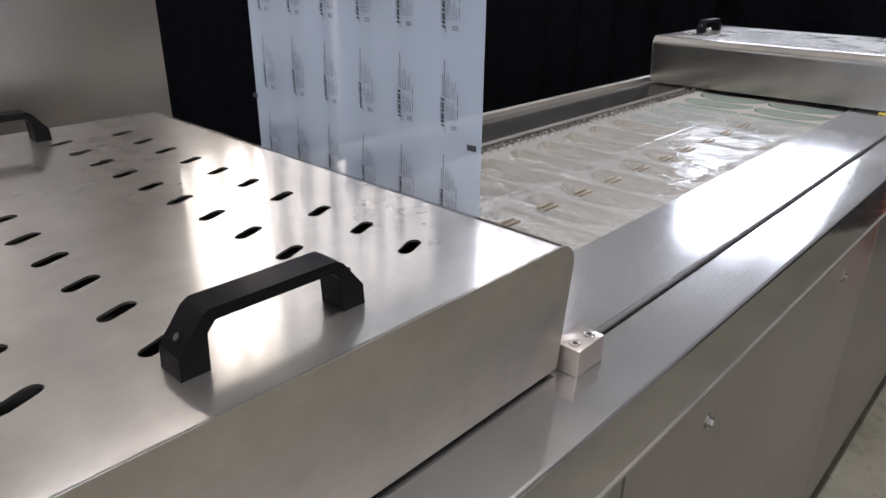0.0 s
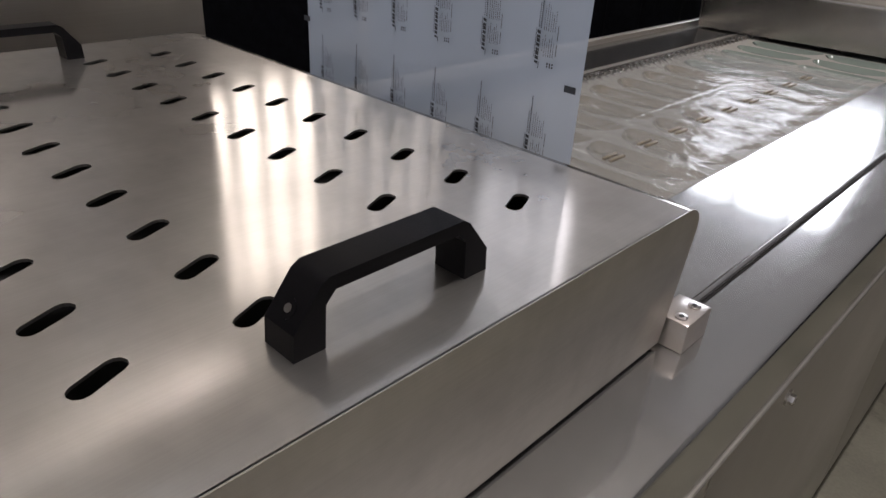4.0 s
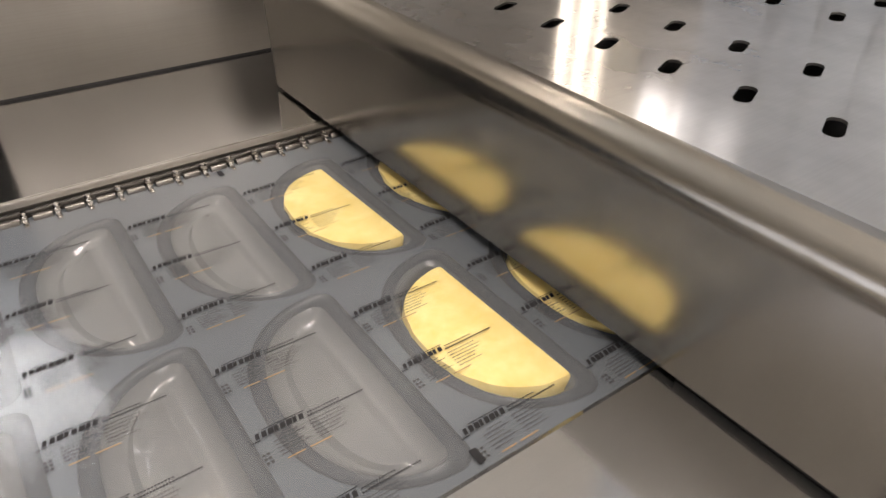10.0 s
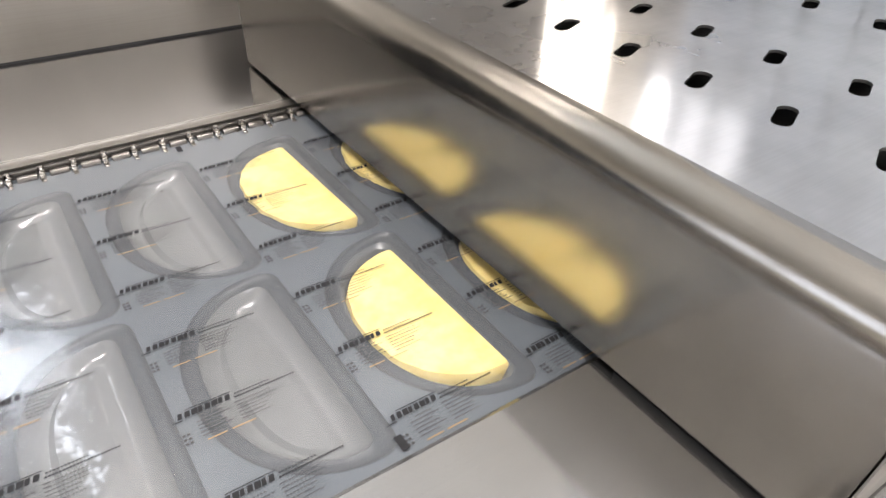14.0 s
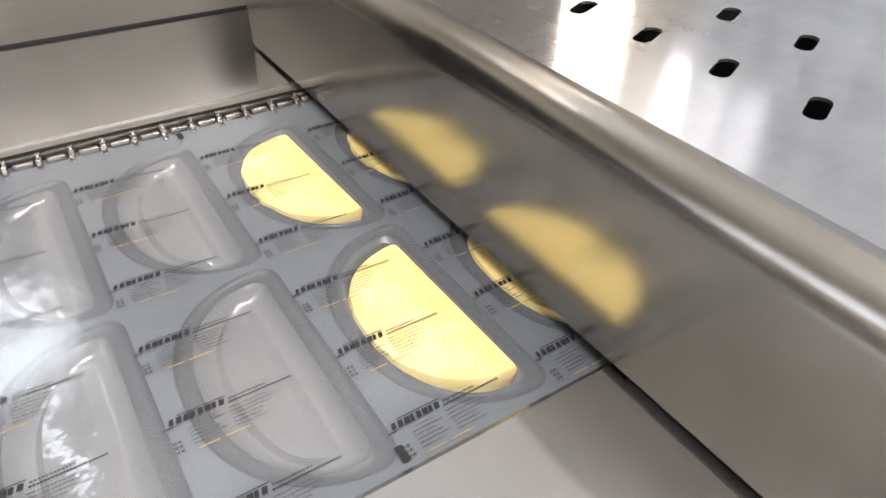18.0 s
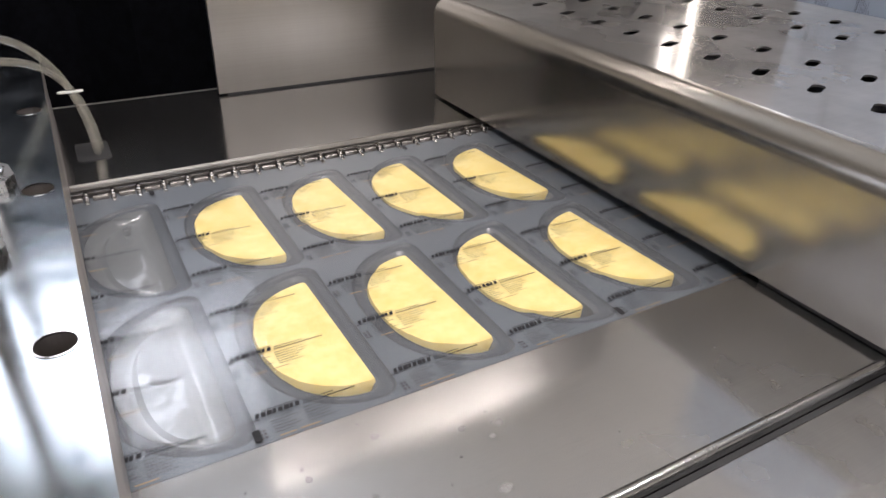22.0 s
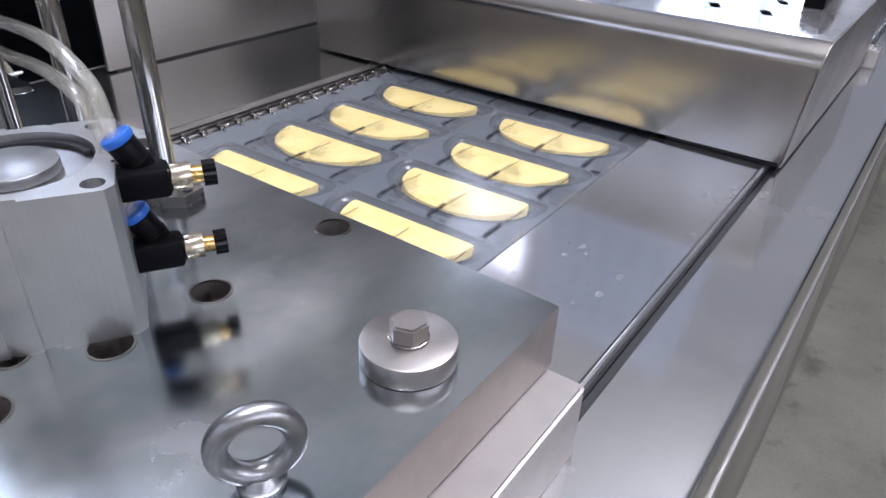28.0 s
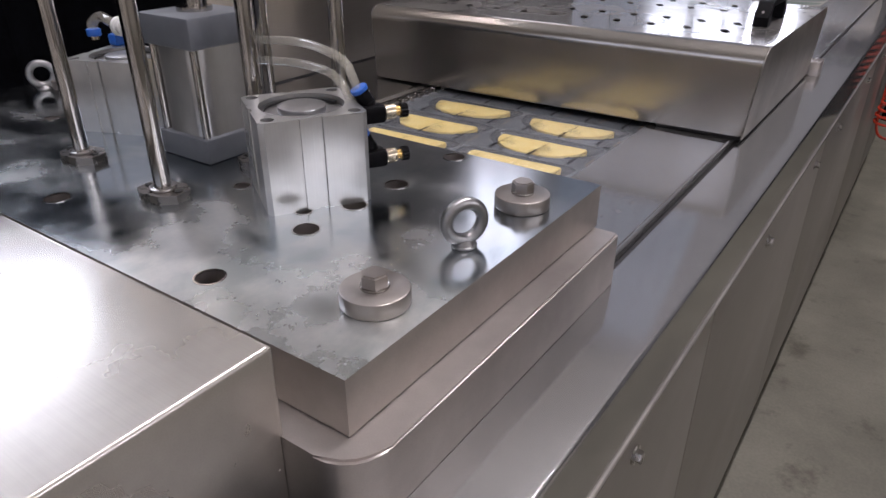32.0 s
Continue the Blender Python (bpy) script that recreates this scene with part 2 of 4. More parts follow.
CONCRETE = concrete()
PLASTER = plain("beige plaster", (0.60, 0.565, 0.50), 0.8, 0.0, 2.0, 0.9)
# unseen wall's tone, set dim to darken what the deck mirrors
DIM_WALL = plain("dim wall tone for reflections", (0.24, 0.25, 0.27), 0.8, 0.0, 2.0, 0.9)
PAINT = plain("pale ceiling paint", (0.55, 0.54, 0.52), 0.8, 0.0, 2.0, 0.94)
FRAMEM = plain("window frame paint", (0.55, 0.56, 0.57), 0.5)
TOPFILM = clear("clear top film", (0.72, 0.75, 0.80), 0.16, 0.07, 1.45, 0.12, 30)
LANDFILM = clear("sealed film", (0.076, 0.092, 0.108), 0.34, 1.0, 1.5, 0.05, 18)
POCKET = clear("formed pocket film", (0.043, 0.050, 0.058), 0.40, 1.0, 1.38, 0.0, 20, 0.3)
POCKETFLOOR = clear("pocket floor film", (0.112, 0.120, 0.128), 0.22, 1.0, 1.42, 0.6, 26, 0.6)
EMPTYFLOOR = clear("crumpled empty pocket film", (0.150, 0.157, 0.158), 0.13, 1.0, 1.5, 1.0, 17, 0.7)
LOADFILM = clear("loading web film", (0.30, 0.29, 0.265), 0.14, 0.8, 1.3, 0.30, 22, 0.3)
SKIN = clear("crinkled clear film", (0.34, 0.345, 0.335), 0.10, 0.40, 1.40, 0.55, 30, 0.30)
EDGEFILM = clear("thin clear film edge", (0.40, 0.41, 0.40), 0.12, 0.22, 1.36, 0.38, 26, 0.42)
WEBFILM = clear("printed lidding film", (0.44, 0.52, 0.64), 0.20, 0.74, 1.4, 0.10, 6)
WATER = clear("clear water", (0.6, 0.6, 0.6), 0.03, 0.12, 1.33)
HOSE = clear("clear hose", (0.50, 0.48, 0.40), 0.12, 0.30, 1.42)


def cheese():
    m, n, l, p = material("yellow pineapple flesh")
    f = noise_node(n, l, 38, (1, 1, 1), 6.0, 0.7)
    l.new(two_tone(n, l, f, (0.81, 0.60, 0.16), (0.925, 0.775, 0.32)), p.inputs["Base Color"])
    p.inputs["Roughness"].default_value = 0.45
    bump(n, l, p, noise_node(n, l, 160, (1, 1, 1), 4.0), 0.3, 0.002)
    return m


YELLOW = cheese()

# ---- building helpers ----


def box(bm, x0, x1, y0, y1, z0, z1, r=0.0, seg=2):
    """A block, its edges rounded by r."""
    g = bmesh.ops.create_cube(bm, size=1.0, matrix=Matrix.Translation(((x0 + x1) / 2, (y0 + y1) / 2, (z0 + z1) / 2)) @ Matrix.Diagonal((x1 - x0, y1 - y0, z1 - z0, 1)))
    if r:
        es = list({e for v in g["verts"] for e in v.link_edges})
        bmesh.ops.bevel(bm, geom=es, offset=r, segments=seg, affect="EDGES", profile=0.5)
    return bm


def cyl(bm, at, r, h, axis="z", seg=28, r2=None, bevel=0.0):
    """A round bar from at along +axis."""
    turn = {"z": Matrix(), "x": Matrix.Rotation(radians(90), 4, "Y"), "y": Matrix.Rotation(radians(-90), 4, "X")}[axis]
    m = Matrix.Translation(at) @ turn @ Matrix.Translation((0, 0, h / 2))
    g = bmesh.ops.create_cone(bm, cap_ends=True, segments=seg, radius1=r, radius2=r if r2 is None else r2, depth=h, matrix=m)
    if bevel:
        es = [e for e in {e for v in g["verts"] for e in v.link_edges} if any(len(f.verts) > 4 for f in e.link_faces)]
        bmesh.ops.bevel(bm, geom=es, offset=bevel, segments=2, affect="EDGES", profile=0.5)
    return bm


def prism(bm, pts, axis, a, b):
    """A closed outline (pairs) pushed along an axis from a to b. axis x: pairs are (y, z); y: (x, z); z: (x, y)."""
    put = {"x": lambda p, q: (q, p[0], p[1]), "y": lambda p, q: (p[0], q, p[1]), "z": lambda p, q: (p[0], p[1], q)}[axis]
    lo, hi = [bm.verts.new(put(p, a)) for p in pts], [bm.verts.new(put(p, b)) for p in pts]
    bm.faces.new(lo), bm.faces.new(hi)
    for i in range(len(pts)):
        j = (i + 1) % len(pts)
        bm.faces.new((lo[i], lo[j], hi[j], hi[i]))
    return bm


def ribbon(bm, pts, axis, a, b, thick):
    """A bent sheet: an open line (pairs), pushed along the axis, thick towards its left."""
    n = len(pts)
    off = []
    for i in range(n):
        p, q = Vector(pts[max(i - 1, 0)]), Vector(pts[min(i + 1, n - 1)])
        d = (q - p).normalized()
        off.append((pts[i][0] - d.y * thick, pts[i][1] + d.x * thick))
    return prism(bm, list(pts) + off[::-1], axis, a, b)


def arc(cx, cy, r, a0, a1, n=8):
    return [(cx + r * math.cos(radians(a0 + (a1 - a0) * i / n)), cy + r * math.sin(radians(a0 + (a1 - a0) * i / n))) for i in range(n + 1)]


def finish(bm, name, mat, smooth=True):
    bmesh.ops.recalc_face_normals(bm, faces=bm.faces)
    me = bpy.data.meshes.new(name)
    bm.to_mesh(me)
    bm.free()
    me.materials.append(mat)
    if smooth:
        me.shade_smooth()
        me.set_sharp_from_angle(angle=radians(32))
    return me


def part(name, bm, mat, parent=None, label="", smooth=True):
    me = bm if isinstance(bm, bpy.types.Mesh) else finish(bm, name, mat, smooth)
    ob = new(name, me)
    if parent:
        ob.parent = parent
    if label:
        ob["label"] = label
    return ob


def thing(name, m, label, category, group="", kind=""):
    ob = new(name)
    ob.empty_display_size = 0.05
    ob.matrix_basis = m
    return tagged(ob, label, category, group, kind)


def sheet(name, outline, holes, z0, z1, mat):
    """A flat plate with openings that go through it, as a mesh."""
    cu = bpy.data.curves.new(name, "CURVE")
    cu.dimensions, cu.fill_mode, cu.extrude = "2D", "BOTH", (z1 - z0) / 2
    for loop in [outline] + holes:
        sp = cu.splines.new("POLY")
        sp.points.add(len(loop) - 1)
        for q, (x, y) in zip(sp.points, loop):
            q.co = (x, y, 0, 1)
        sp.use_cyclic_u = True
    ob = bpy.data.objects.new(name, cu)
    me = bpy.data.meshes.new_from_object(ob)
    bpy.data.objects.remove(ob)
    bpy.data.curves.remove(cu)
    me.transform(Matrix.Translation((0, 0, (z0 + z1) / 2)))
    bm = bmesh.new()
    bm.from_mesh(me)
    bmesh.ops.remove_doubles(bm, verts=bm.verts[:], dist=1e-5)
    bm.to_mesh(me)
    bm.free()
    me.shade_flat()
    me.materials.clear()
    me.materials.append(mat)
    return me


def tube(bm, pts, r, seg=12):
    """A round tube along a smooth line through the points."""
    pts = [Vector(p) for p in pts]
    fine = []
    for i in range(len(pts) - 1):
        p0, p1, p2, p3 = pts[max(i - 1, 0)], pts[i], pts[i + 1], pts[min(i + 2, len(pts) - 1)]
        for k in range(8):
            t = k / 8
            fine.append(0.5 * (2 * p1 + (p2 - p0) * t + (2 * p0 - 5 * p1 + 4 * p2 - p3) * t * t + (3 * p1 - p0 - 3 * p2 + p3) * t ** 3))
    fine.append(pts[-1])
    rings, up = [], Vector((0.13, 0.21, 0.97))
    for i, p in enumerate(fine):
        d = (fine[min(i + 1, len(fine) - 1)] - fine[max(i - 1, 0)]).normalized()
        s = d.cross(up).normalized()
        u = s.cross(d)
        up = u
        rings.append([bm.verts.new(p + (s * math.cos(a) + u * math.sin(a)) * r) for a in (2 * math.pi * k / seg for k in range(seg))])
    for a, b in zip(rings, rings[1:]):
        for k in range(seg):
            bm.faces.new((a[k], a[(k + 1) % seg], b[(k + 1) % seg], b[k]))
    bm.faces.new(rings[0]), bm.faces.new(rings[-1])
    return bm


def slot(cx, cy, length, width, n=5):
    """A slot's outline, its long way slanting off y."""
    r, h = width / 2, (length - width) / 2
    c, s = math.cos(radians(SLANT)), math.sin(radians(SLANT))
    return [(cx + x * c - y * s, cy + x * s + y * c) for x, y in arc(0, h, r, 0, 180, n) + arc(0, -h, r, 180, 360, n)]


def disc(cx, cy, r, n=24):
    return [(cx + r * math.cos(2 * math.pi * i / n), cy + r * math.sin(2 * math.pi * i / n)) for i in range(n)]


def rounded(x0, x1, y0, y1, r, n=6):
    return arc(x1 - r, y1 - r, r, 0, 90, n) + arc(x0 + r, y1 - r, r, 90, 180, n) + arc(x0 + r, y0 + r, r, 180, 270, n) + arc(x1 - r, y0 + r, r, 270, 360, n)


# ---- the hall ----
DECK = 0.95          # height of the machine's deck


def structure(name, bm, mat, label, category):
    return tagged(part(name, bm, mat, None, "", False), label, category, kind="structure")


structure("floor", box(bmesh.new(), -5.25, 7.25, -6.5, 6.5, -0.1, 0), CONCRETE, "worn grey concrete hall floor", "floor")
# Ceiling and walls are added out of view; their tones fill the reflections.
structure("ceiling", box(bmesh.new(), -5.25, 7.25, -6.5, 6.5, 6.0, 6.2), PAINT, "unseen pale hall ceiling, added to fill the reflections", "ceiling")


def wall_with_windows(name, along, at, thick, a, b, openings, label, mat):
    """A hall wall with real openings. along x: the wall runs in x at y = at."""
    bm = bmesh.new()
    pieces = []
    stops = sorted({a, b} | {u for o in openings for u in o[:2]})
    for u0, u1 in zip(stops, stops[1:]):
        low = 0.0
        for z0, z1 in sorted(o[2:] for o in openings if o[0] <= u0 and o[1] >= u1):
            pieces.append((u0, u1, low, z0))
            low = z1
        pieces.append((u0, u1, low, 6.0))
    for u0, u1, z0, z1 in pieces:
        if u1 - u0 > 0.001 and z1 - z0 > 0.001:
            if along == "x":
                box(bm, u0, u1, at, at + thick, z0, z1)
            else:
                box(bm, at, at + thick, u0, u1, z0, z1)
    return structure(name, bm, mat, label, "wall")


# The second north window is added to brighten the deck's reflections.
N_WIN = [(-2.2, -0.7, 1.8, 3.1), (-4.8, -3.3, 3.9, 5.8)]
W_WIN = [(-1.5, 1.35, 3.9, 5.4), (2.0, 5.6, 2.0, 4.6)]
# East and south windows are added fill light, out of view.
E_FILL = [(-5.0, -2.0, 2.6, 4.6), (-1.0, 2.0, 2.6, 4.6)]
S_FILL = [(-3.4, -0.8, 2.6, 4.6), (0.4, 3.0, 2.6, 4.6)]
GLARE = {"N": (8.0, 2.6), "W": (8.0, 3.2), "E": (5.0, 5.0), "S": (0.9, 0.9)}   # brightness of each window
wall_with_windows("wall_north", "x", 6.0, 0.25, -5, 7, N_WIN, "unseen dim grey-blue wall with windows, darkening the deck's reflections", DIM_WALL)
wall_with_windows("wall_south", "x", -6.25, 0.25, -5, 7, S_FILL, "unseen beige hall wall with added tall windows", PLASTER)
wall_with_windows("wall_east", "y", 6.75, 0.25, -6, 6, E_FILL, "unseen beige hall wall with added fill windows", PLASTER)
wall_with_windows("wall_west", "y", -5.0, 0.25, -6, 6, W_WIN, "unseen beige hall wall with high windows", PLASTER)


def window(name, m, w, h):
    """A window's frame with mullions, in its own plane x-z, centred."""
    ob = tagged(thing(name, m, "", "window"), "grey-framed window out of view, placed to light the hall", "window", "hall windows", "structure")
    panes = max(3, round(w / 0.3)) if w > 3.2 else 3
    bar = 0.045 if panes > 3 else 0.03
    for i in range(panes + 1):
        x = max(-w / 2 + bar, min(w / 2 - bar, -w / 2 + w * i / panes))
        part("window_frame", box(bmesh.new(), x - bar, x + bar, -0.03, 0.03, -h / 2, h / 2, 0.004), FRAMEM, ob)
    for z in (-h / 2 + 0.03, 0.3, h / 2 - 0.03):
        part("window_frame", box(bmesh.new(), -w / 2, w / 2, -0.025, 0.025, z - 0.03, z + 0.03, 0.004), FRAMEM, ob)
    return ob


number = 0
for openings, along, at, turn, side, tones in ((N_WIN, "x", 6.12, -90, "N", (DAY, SOFT)), (S_FILL, "x", -6.12, 90, "S", (SOFT, SOFT)), (E_FILL, "y", 6.87, 90, "E", (SOFT, SOFT)), (W_WIN, "y", -4.87, -90, "W", (DAY, WARM))):
    for (u0, u1, z0, z1), flux, tone in zip(openings, GLARE[side], tones):
        number += 1
        u, z, w, h = (u0 + u1) / 2, (z0 + z1) / 2, u1 - u0, z1 - z0
        if along == "x":
            window("window_%d" % number, pose(u, at, z), w, h)
            area("window_light", pose(u, at + math.copysign(0.1, at), z, turn), w, h, math.pi * w * h * flux, tone)
        else:
            window("window_%d" % number, pose(at, u, z, 0, 0, 90), w, h)
            area("window_light", pose(at + math.copysign(0.1, at), u, z, 0, turn, 0), h, w, math.pi * w * h * flux, tone)


def curtain(name, m, length, height):
    """A hanging black cloth with uneven folds."""
    bm = bmesh.new()
    n = int(length / 0.05) + 2
    rows = []
    for k in range(2):
        rows.append([bm.verts.new((i * 0.05, 0.035 * math.sin(i * 0.9 + 1.7 * math.sin(i * 0.23)) + 0.02 * math.sin(i * 0.31) + 0.01 * k, height * k)) for i in range(n)])
    for i in range(n - 1):
        bm.faces.new((rows[0][i], rows[0][i + 1], rows[1][i + 1], rows[1][i]))
    bmesh.ops.solidify(bm, geom=bm.faces[:], thickness=0.006)
    ob = part(name, bm, CURTAIN)
    ob.matrix_basis = m
    return tagged(ob, "black cloth curtain hanging in folds behind the machine", "curtain", "black curtains")


curtain("curtain", pose(-1.35, -3.0, 0.0, 0, 0, 90), 3.30, 1.78)
curtain("curtain", pose(-1.36, 0.28, 0.0, 0, 0, 90), 1.20, 1.42)
curtain("curtain", pose(-1.35, 1.46, 0.0, 0, 0, 90), 2.57, 1.64)
curtain("curtain", pose(2.6, 4.0, 0.0, 0, 0, 180), 4.0, 1.6)


# Overhead lamps are added, out of view, to brighten the slices.
def fill_lamp(m):
    ob = thing("fill_lamp", m, "added tube lamp out of view, brightening the film and slices", "ceiling lamp", "hall ceiling lamps")
    part("housing", box(bmesh.new(), -0.09, 0.09, -1.2, 1.2, 0.05, 0.12, 0.01), FRAMEM, ob)
    part("diffuser", box(bmesh.new(), -0.08, 0.08, -1.18, 1.18, 0.0, 0.05, 0.015), GLOW, ob)
    return ob


GLOW, gn, gl, gp = material("lit lamp cover")
gp.inputs["Emission Color"].default_value, gp.inputs["Emission Strength"].default_value = (1.0, 0.93, 0.82, 1), 9.0
lamp = fill_lamp(pose(0.5, -1.0, 5.88))
for x, y in ((0.5, 2.0),):
    copy_thing(lamp, pose(x, y, 5.88))
for x, y in ((0.5, -1.0), (0.5, 2.0)):
    area("fill_lamp_light", pose(x, y, 5.87), 0.16, 2.4, 120, SOFT)

# ---- the packing machine's body ----
Y0, Y1 = -2.2, 3.2
SIDE = 0.212         # outer face of the near side
CUT1 = -0.457


def machine_body():
    ob = thing("machine_body", pose(0, 0, 0), "long stainless steel packing machine body with flat deck", "packing machine")
    # near deck: rounded outer edge and a lip
    edge = [(0.1372, DECK - 0.008), (0.1377, DECK - 0.001), (0.1390, DECK), (SIDE - 0.005, DECK)] + arc(SIDE - 0.005, DECK - 0.005, 0.005, 90, 0, 6)[1:] + [(SIDE, 0.8735), (SIDE - 0.001, 0.8730)]
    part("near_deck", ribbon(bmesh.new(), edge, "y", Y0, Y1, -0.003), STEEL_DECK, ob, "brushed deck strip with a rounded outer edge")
    # inner cover strips beside the film
    for y0, y1 in ((CUT1 - 0.03, 0.05), (0.45, 1.99), (2.4, Y1)):
        e = 0.1275 if y0 < 0 else 0.1317     # the strip lies closer to the deck beyond the hood
        prof = [(-0.004, 0.935), (0.0, 0.949), (0.004, DECK + 0.002), (e - 0.0035, DECK + 0.002)] + arc(e, DECK + 0.0005, 0.0036, 120, -20, 5) + [(e + 0.003, 0.935)]
        part("cover_strip", ribbon(bmesh.new(), prof, "y", y0, y1, -0.002), STEEL_DECK, ob, "smooth steel cover strip beside the film")
    # near-black filler: the shade in the deck joint
    part("deck_gap", box(bmesh.new(), 0.1312, 0.1366, Y0, Y1, 0.90, 0.9440), SHADE_BLACK, ob)
    # far deck: guard edge over the chain, back rim
    for y0, y1 in ((Y0, 0.58), (0.58, Y1)):
        back = -0.69 if y1 < 0.6 else -0.556
        prof = [(-0.4290, DECK - 0.004), (-0.4290, DECK), (back, DECK)]
        part("far_deck", ribbon(bmesh.new(), prof, "y", y0, y1, 0.003), STEEL_FAR, ob, "flat steel deck strip on the far side")
    guard = [(-0.4155, DECK - 0.006), (-0.4155, DECK - 0.0015), (-0.4300, DECK - 0.0015)]
    part("chain_guard", ribbon(bmesh.new(), guard, "y", CUT1 - 0.2, Y1, 0.0015), STEEL_DULL, ob, "dull steel guard strip along the chain")
    part("back_rim", box(bmesh.new(), -0.575, -0.556, 0.58, Y1, 0.90, DECK + 0.012, 0.003), STEEL_DULL, ob)
    part("far_skirt", box(bmesh.new(), -0.70, -0.69, Y0, 0.58, 0.12, DECK - 0.001), STEEL_DULL, ob)
    part("far_skirt", box(bmesh.new(), -0.585, -0.5755, 0.58, Y1, 0.12, DECK - 0.001), STEEL_DULL, ob)
    # near-black sheets paint the shade inside the machine below the film
    part("trough", box(bmesh.new(), -0.53, 0.129, Y0, Y1, 0.80, 0.83), SHADE_BLACK, ob, "near-black sheet for the shade under the film")
    part("trough_side", box(bmesh.new(), 0.02, 0.03, Y0, Y1, 0.83, 0.93), SHADE_BLACK, ob)
    part("trough_side", box(bmesh.new(), -0.47, -0.46, Y0, Y1, 0.83, 0.925), SHADE_BLACK, ob)
    hem = [(SIDE - 0.006, 0.8722), (SIDE + 0.0016, 0.8722), (SIDE + 0.0028, 0.8712), (SIDE + 0.0028, 0.8690), (SIDE + 0.0016, 0.8680), (SIDE - 0.006, 0.8680)]
    part("lip_hem", prism(bmesh.new(), hem, "y", Y0, Y1), STEEL_Y, ob, "bright folded hem under the deck edge")
    # side panels with screws
    for a, b, screws in ((-2.19, -1.06, (-1.9, -1.3)), (-1.06, -0.262, (-0.86, -0.511)), (-0.262, 0.535, (0.036, 0.440)), (0.535, 1.48, (0.735, 1.275)), (1.48, 2.4, (1.68, 2.2)), (2.4, 3.19, (2.6, 3.0))):
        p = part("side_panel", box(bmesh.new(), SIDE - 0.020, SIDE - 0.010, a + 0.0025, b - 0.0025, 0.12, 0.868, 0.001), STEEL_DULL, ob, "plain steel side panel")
        for y in screws:
            s = bmesh.new()
            cyl(s, (SIDE - 0.0105, y, 0.797), 0.0065, 0.009, "x", 6, None, 0.001)
            cyl(s, (SIDE - 0.0105, y, 0.797), 0.010, 0.003, "x", 20)
            part("screw", s, BOLT, p)
    # near-black backing paints the shade in the panel joints
    part("panel_gap", box(bmesh.new(), SIDE - 0.026, SIDE - 0.0205, Y0, Y1, 0.29, 0.87), SHADE_BLACK, ob)
    part("near_end_deck", box(bmesh.new(), -0.425, 0.128, Y0, -1.905, DECK - 0.003, DECK), STEEL_DECK, ob)
    for y in (Y0 - 0.0052, Y1 + 0.0002):
        part("end_panel", box(bmesh.new(), -0.58 if y > 0 else -0.70, SIDE - 0.01, y, y + 0.005, 0.12, DECK - 0.004), STEEL_DULL, ob, "plain steel end panel")
    part("plinth", box(bmesh.new(), -0.55, 0.185, Y0 + 0.03, Y1 - 0.03, 0.02, 0.12), STEEL_DULL, ob, "recessed steel plinth")
    for x in (-0.5, 0.12):
        for y in (-1.9, -0.3, 1.3, 2.9):
            f = bmesh.new()
            cyl(f, (x, y, 0), 0.035, 0.012)
            cyl(f, (x, y, 0.012), 0.010, 0.05)
            part("foot", f, BOLT, ob)
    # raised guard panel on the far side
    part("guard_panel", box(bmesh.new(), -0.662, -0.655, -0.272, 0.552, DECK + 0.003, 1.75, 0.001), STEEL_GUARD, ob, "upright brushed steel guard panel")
    # no foot here: a near-black strip for the shaded slit under the panel
    part("guard_gap_shade", box(bmesh.new(), -0.661, -0.657, -0.26, 0.54, DECK, DECK + 0.0035), SHADE_BLACK, ob)
    return ob


machine_body()

# ---- the perforated hoods ----
HX0, HX1, HL, HH = -0.541, 0.151, 0.494, 0.132
SLOT_X = [0.0660 - 0.0574 * i for i in range(10)]
SLANT = 23.0
SLOT_Y = [0.109, 0.1845, 0.316, 0.388]


def bridge_handle(parent, x, y, z):
    """A black bridge handle, long in y, with a screw in each leg."""
    pts = [(-0.0640, 0), (-0.0632, 0.014), (-0.048, 0.0335), (-0.043, 0.0365), (0.043, 0.0365), (0.048, 0.0335), (0.0632, 0.014), (0.0640, 0),
           (0.0465, 0), (0.0455, 0.023), (0.040, 0.0290), (-0.040, 0.0290), (-0.0455, 0.023), (-0.0465, 0)]
    bm = prism(bmesh.new(), pts, "x", -0.0112, 0.0112)
    bmesh.ops.bevel(bm, geom=[e for e in bm.edges if len(e.link_faces) == 2 and e.calc_face_angle(0) > 0.9], offset=0.0025, segments=2, affect="EDGES")
    h = part("handle", bm, BLACK, parent, "black plastic bridge handle")
    h.location = (x, y, z)
    for s in (-1, 1):
        b = bmesh.new()
        cyl(b, (0, 0, -0.0015), 0.0050, 0.0018, "z", 20)
        rec = part("screw_recess", b, BLACK, h)
        rec.matrix_basis = pose(0.0, s * 0.0577, 0.0212, -s * 51)
        b = bmesh.new()
        cyl(b, (0, 0, 0.0001), 0.0022, 0.0004, "z", 16)
        part("screw", b, CASTDARKSTEEL, rec)
    return h


def taper(bm):
    """The hood's ends lean in a little towards the deck."""
    for v in bm.verts:
        if v.co.x > HX1 - 0.02:
            v.co.x -= 0.010 * (1 - v.co.z / HH)
        elif v.co.x < HX0 + 0.02:
            v.co.x += 0.010 * (1 - v.co.z / HH)
    return bm


